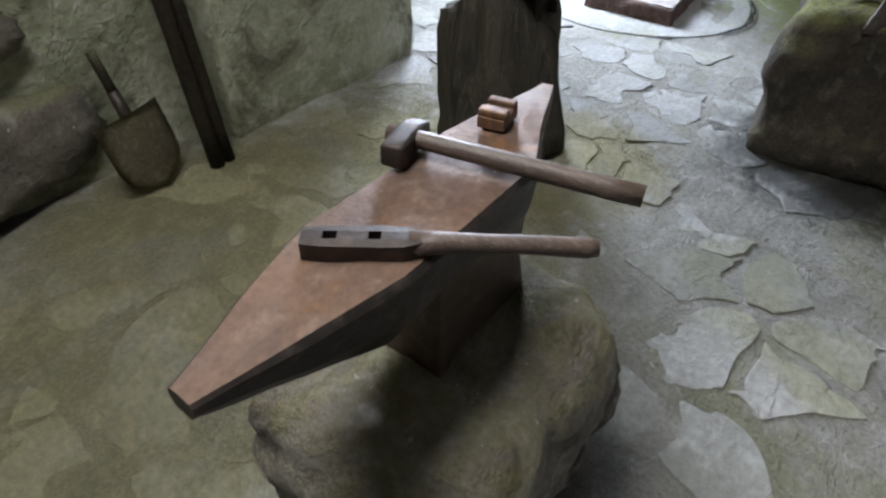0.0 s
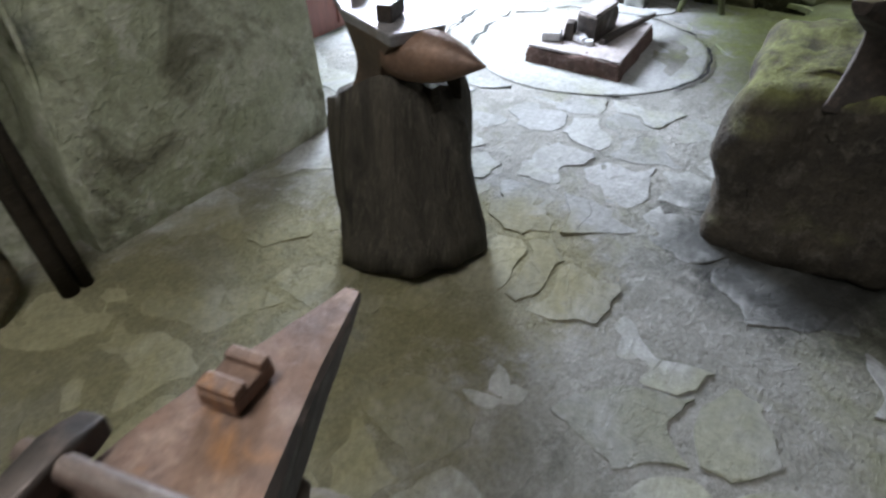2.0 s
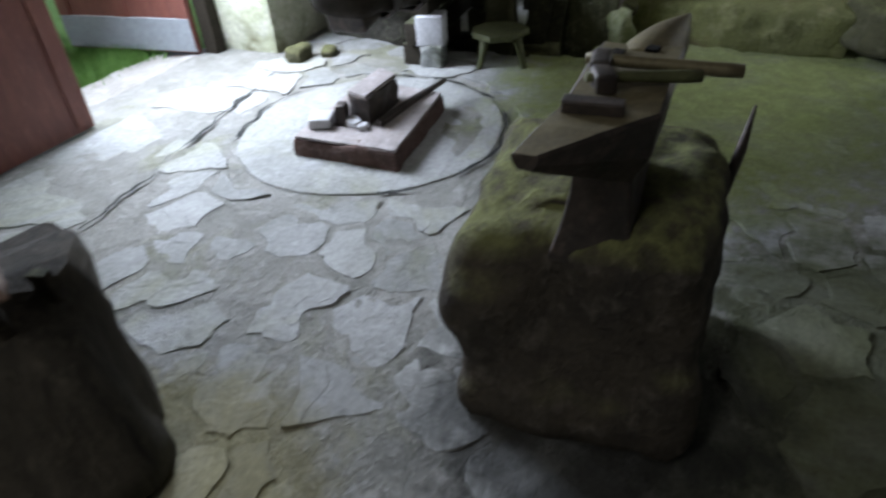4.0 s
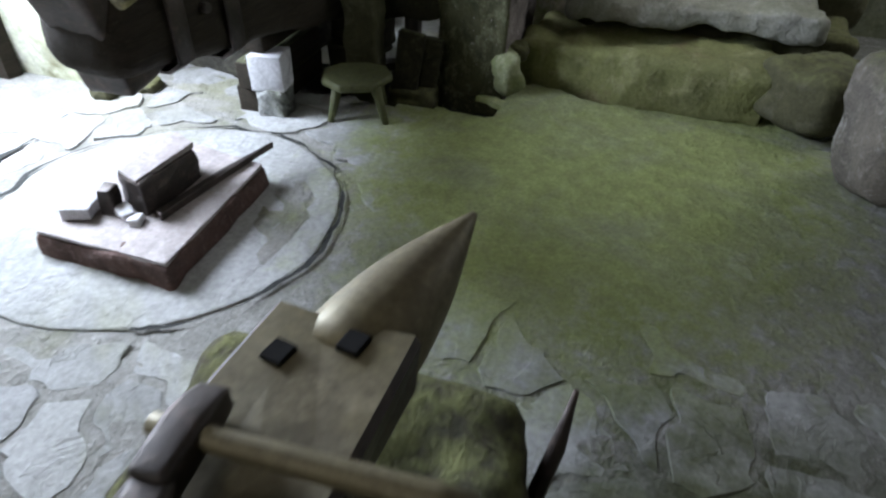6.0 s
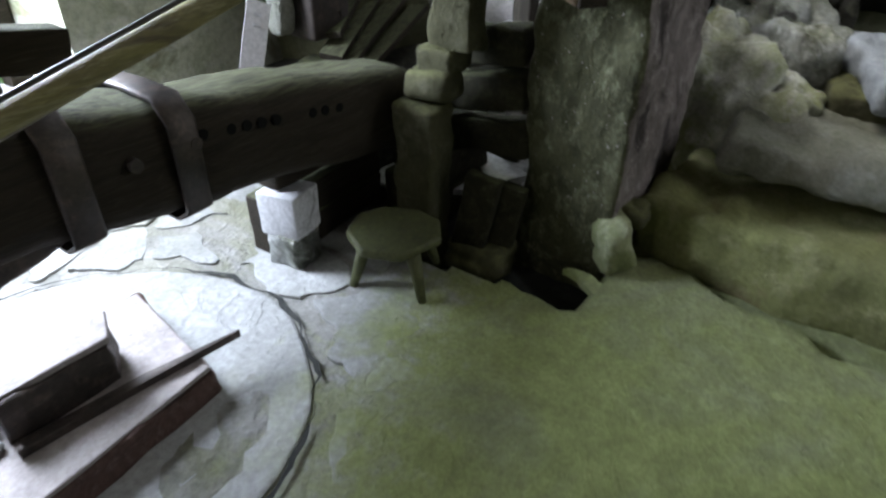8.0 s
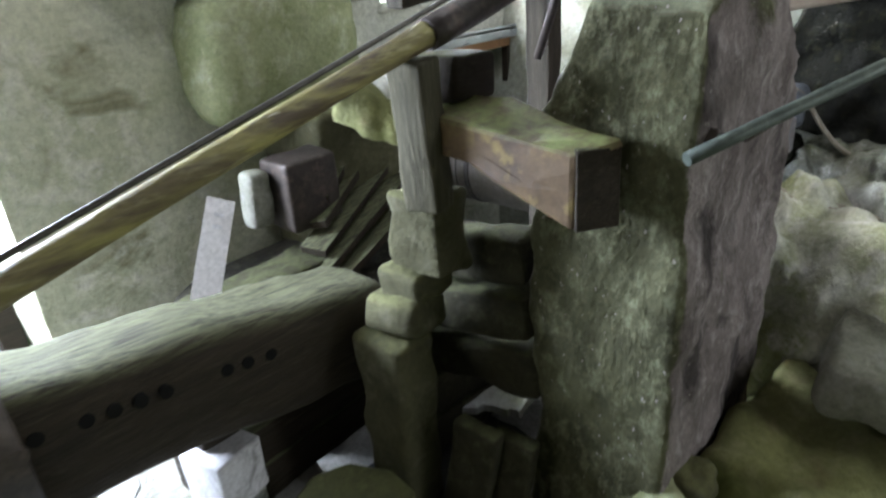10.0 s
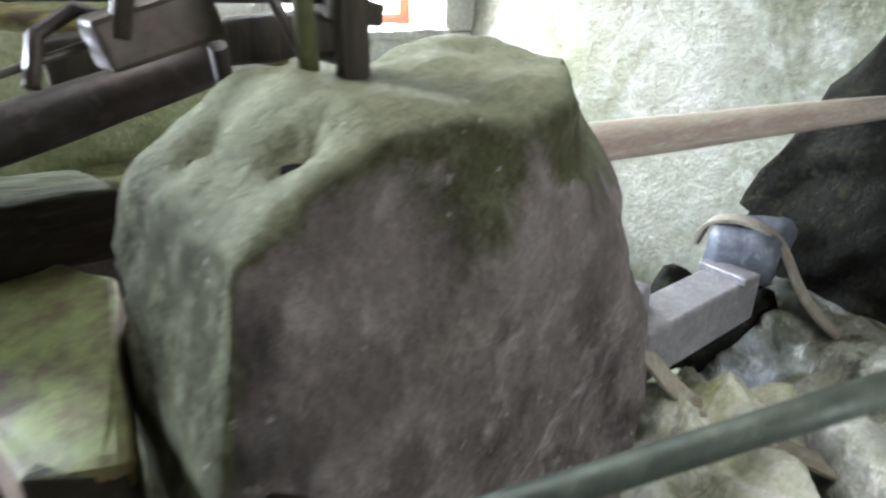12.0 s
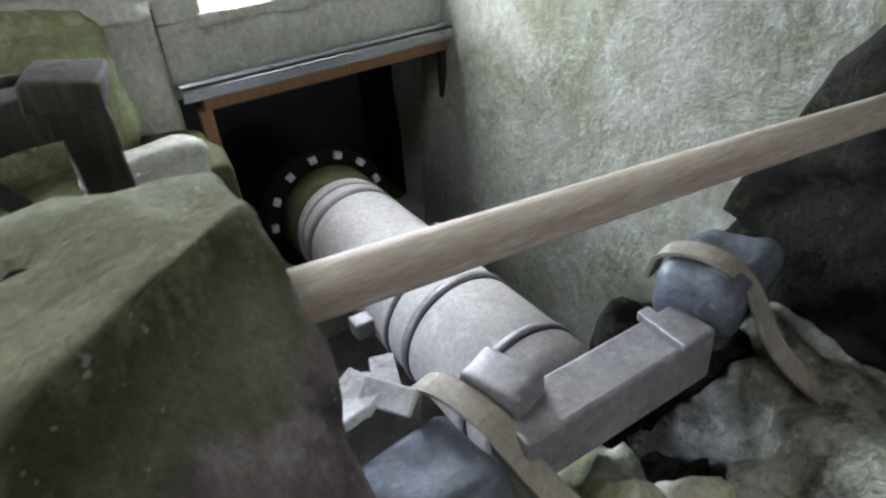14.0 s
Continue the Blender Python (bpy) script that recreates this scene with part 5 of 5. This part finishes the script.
while len(seeds) < 260 and tries < 12000:
    tries += 1
    x, y = rng.uniform(-0.6, 6.35), rng.uniform(-1.9, 3.3)
    need = rng.choice((0.17, 0.22, 0.27, 0.34, 0.44))
    if x > 4.3 and y < 0.95 or x < 2.0 and y > 0.9:
        need = rng.choice((0.3, 0.42, 0.5))
    if x > 5.25 and 0.5 < y < 1.6 or y > 2.55 and 2.6 < x < 5.4 or x > 6.1 and y < 0.6:
        continue
    if y > 2.15 and x < 2.75 or y > 2.8 and x > 5.3 or math.hypot(x - DISC[0], y - DISC[1]) < DISC[2] + 0.06:
        continue
    if all(math.hypot(x - a, y - b) > need for a, b in seeds):
        seeds.append((x, y))


def clip(poly, px, py, nx, ny):
    out = []
    for i, (ax, ay) in enumerate(poly):
        bx, by = poly[(i + 1) % len(poly)]
        da, db = (ax - px) * nx + (ay - py) * ny, (bx - px) * nx + (by - py) * ny
        if da <= 0:
            out.append((ax, ay))
        if da * db < 0:
            t = da / (da - db)
            out.append((ax + (bx - ax) * t, ay + (by - ay) * t))
    return out


def flagstone(outline, top, seed, ragged=1.0, slope=(0.0, 0.0)):
    """A split slab: its sides wander, its rim is chipped on one level or two, its top lies slightly askew."""
    cx, cy = sum(p[0] for p in outline) / len(outline), sum(p[1] for p in outline) / len(outline)
    rough = []
    for i, (ax, ay) in enumerate(outline):
        bx, by = outline[(i + 1) % len(outline)]
        k = max(1, int(math.hypot(bx - ax, by - ay) / 0.022))
        for j in range(k):
            t = j / k
            x, y = ax + (bx - ax) * t, ay + (by - ay) * t
            wx, wy = frac((x, y, 0), 4.5, 21, 2) * 0.06 * ragged, frac((x, y, 0), 4.5, 33, 2) * 0.06 * ragged
            d = 1 - ragged * (0.10 * abs(frac((x, y, 0), 6, seed % 13, 2)) + 0.07 * max(0.0, frac((x, y, 0), 15, seed % 11, 2)))
            rough.append((cx + (x - cx) * d + wx, cy + (y - cy) * d + wy))
    bm = bmesh.new()
    rings = []
    for s, z in ((1.0, -0.03), (0.997, top - 0.003), (0.985, top)):
        ring = []
        for i, (x, y) in enumerate(rough):
            lip = 1 - (1 - s) * (1 + 3.5 * max(0.0, frac((x, y, 0), 10, 7 + seed % 5, 2)) * ragged)
            dz = slope[0] * (x - cx) + slope[1] * (y - cy) if z > -0.02 else 0.0
            ring.append(bm.verts.new((cx + (x - cx) * lip, cy + (y - cy) * lip, z + dz)))
        rings.append(ring)
    n = len(rough)
    for r0, r1 in zip(rings, rings[1:]):
        for i in range(n):
            bm.faces.new((r0[i], r0[(i + 1) % n], r1[(i + 1) % n], r1[i])).smooth = False
    bm.faces.new(rings[-1])
    return bm


for k, (x, y) in enumerate(seeds):
    poly = [(x - 0.6, y - 0.6), (x + 0.6, y - 0.6), (x + 0.6, y + 0.6), (x - 0.6, y + 0.6)]
    for a, b in seeds:
        d = math.hypot(a - x, b - y)
        if 0 < d < 1.3:
            poly = clip(poly, (x + a) / 2, (y + b) / 2, (a - x) / d, (b - y) / d)
    dx, dy = DISC[0] - x, DISC[1] - y
    d = math.hypot(dx, dy)
    poly = clip(poly, DISC[0] - dx / d * (DISC[2] + 0.055), DISC[1] - dy / d * (DISC[2] + 0.055), dx / d, dy / d)
    if y < 2.2 and x < 2.7:
        poly = clip(poly, 0, 2.2, 0, 1)
    if x > 5.3:
        poly = clip(poly, 0, 2.8, 0, 1)
    poly = clip(poly, 0, 3.45, 0, 1)
    if x > 4.6 and y < 1.7:
        poly = clip(poly, 5.72 if y > 0.4 else 6.1, 0, 1, 0)
    if len(poly) < 3 or rng.random() < 0.17:
        continue
    gap = rng.uniform(0.006, 0.04)
    cx, cy = sum(p[0] for p in poly) / len(poly), sum(p[1] for p in poly) / len(poly)
    r = sum(math.hypot(p[0] - cx, p[1] - cy) for p in poly) / len(poly)
    s = 1 - gap / max(r, 0.05)
    poly = [(cx + (p[0] - cx) * s, cy + (p[1] - cy) * s) for p in poly]
    low = x > 4.2 and y < 0.95 or x < 2.0 and y > 0.8
    part("flagstone", flagstone(poly, rng.uniform(0.001, 0.004) if low else rng.uniform(0.002, 0.008), k, 1.3, (rng.uniform(-0.026, 0.026), rng.uniform(-0.026, 0.026))), STONE, floor)
ring_poly = [(DISC[0] + (DISC[2] - 0.01 + 0.03 * frac((math.cos(a), math.sin(a), 0), 2, 5, 2)) * math.cos(a), DISC[1] + (DISC[2] - 0.01 + 0.03 * frac((math.cos(a), math.sin(a), 0), 2, 5, 2)) * math.sin(a)) for a in [2 * math.pi * i / 40 for i in range(40)]]
part("round_flagstone", flagstone(ring_poly, 0.006, 5, 0.0), STONE, floor, "large round slab with a dark joint round it")


def joint(points, width, seed):
    """A dark open joint between slabs, of uneven width, along points."""
    bm = bmesh.new()
    pts = [Vector(p) for p in points]
    rows_ = []
    for i, p in enumerate(pts):
        d = (pts[min(i + 1, len(pts) - 1)] - pts[max(i - 1, 0)]).normalized()
        n = Vector((-d.y, d.x, 0))
        w = width * max(0.08, 0.55 + 1.3 * frac(p, 3.0, seed, 3))
        c = p + n * 0.03 * frac(p, 9.0, seed + 2, 2)
        rows_.append((bm.verts.new(c + n * w), bm.verts.new(c - n * w)))
    for a, b in zip(rows_, rows_[1:]):
        bm.faces.new((a[0], a[1], b[1], b[0]))
    bmesh.ops.recalc_face_normals(bm, faces=bm.faces)
    if bm.faces[0].normal.z < 0:
        bmesh.ops.reverse_faces(bm, faces=bm.faces)
    return bm


part("joint", joint([(DISC[0] + (0.752 + 0.015 * frac((math.cos(a), math.sin(a), 0), 2, 5, 2)) * math.cos(a), DISC[1] + (0.752 + 0.015 * frac((math.cos(a), math.sin(a), 0), 2, 5, 2)) * math.sin(a), 0.0095) for a in [math.radians(-150 + 2.5 * i) for i in range(108)]], 0.014, 3), JOINT, floor, "dark open joint round the slab")
part("joint", joint([Vector((3.1, 2.30, 0.012)).lerp(Vector((5.0, 2.62, 0.012)), i / 50) for i in range(51)], 0.013, 7), JOINT, floor, "dark open joint along the threshold")

# grass outside
blades = bmesh.new()
for i in range(9000):
    x, y = rng.uniform(2.9, 5.3), 3.85 + abs(rng.gauss(0, 0.55)) + 0.15 * math.sin(rng.uniform(2.9, 5.3) * 3)
    h, a = rng.uniform(0.05, 0.16), rng.uniform(0, 6.28)
    w = 0.006
    p = Vector((x, y, -0.06))
    s = Vector((math.cos(a) * w, math.sin(a) * w, 0))
    tip = p + Vector((rng.uniform(-0.05, 0.05), rng.uniform(-0.05, 0.05), h))
    blades.faces.new([blades.verts.new(q) for q in (p - s, p + s, tip)])
tagged(part("grass_blades", blades, GRASS), "bright green grass beside the doorway", "grass", kind="stuff")
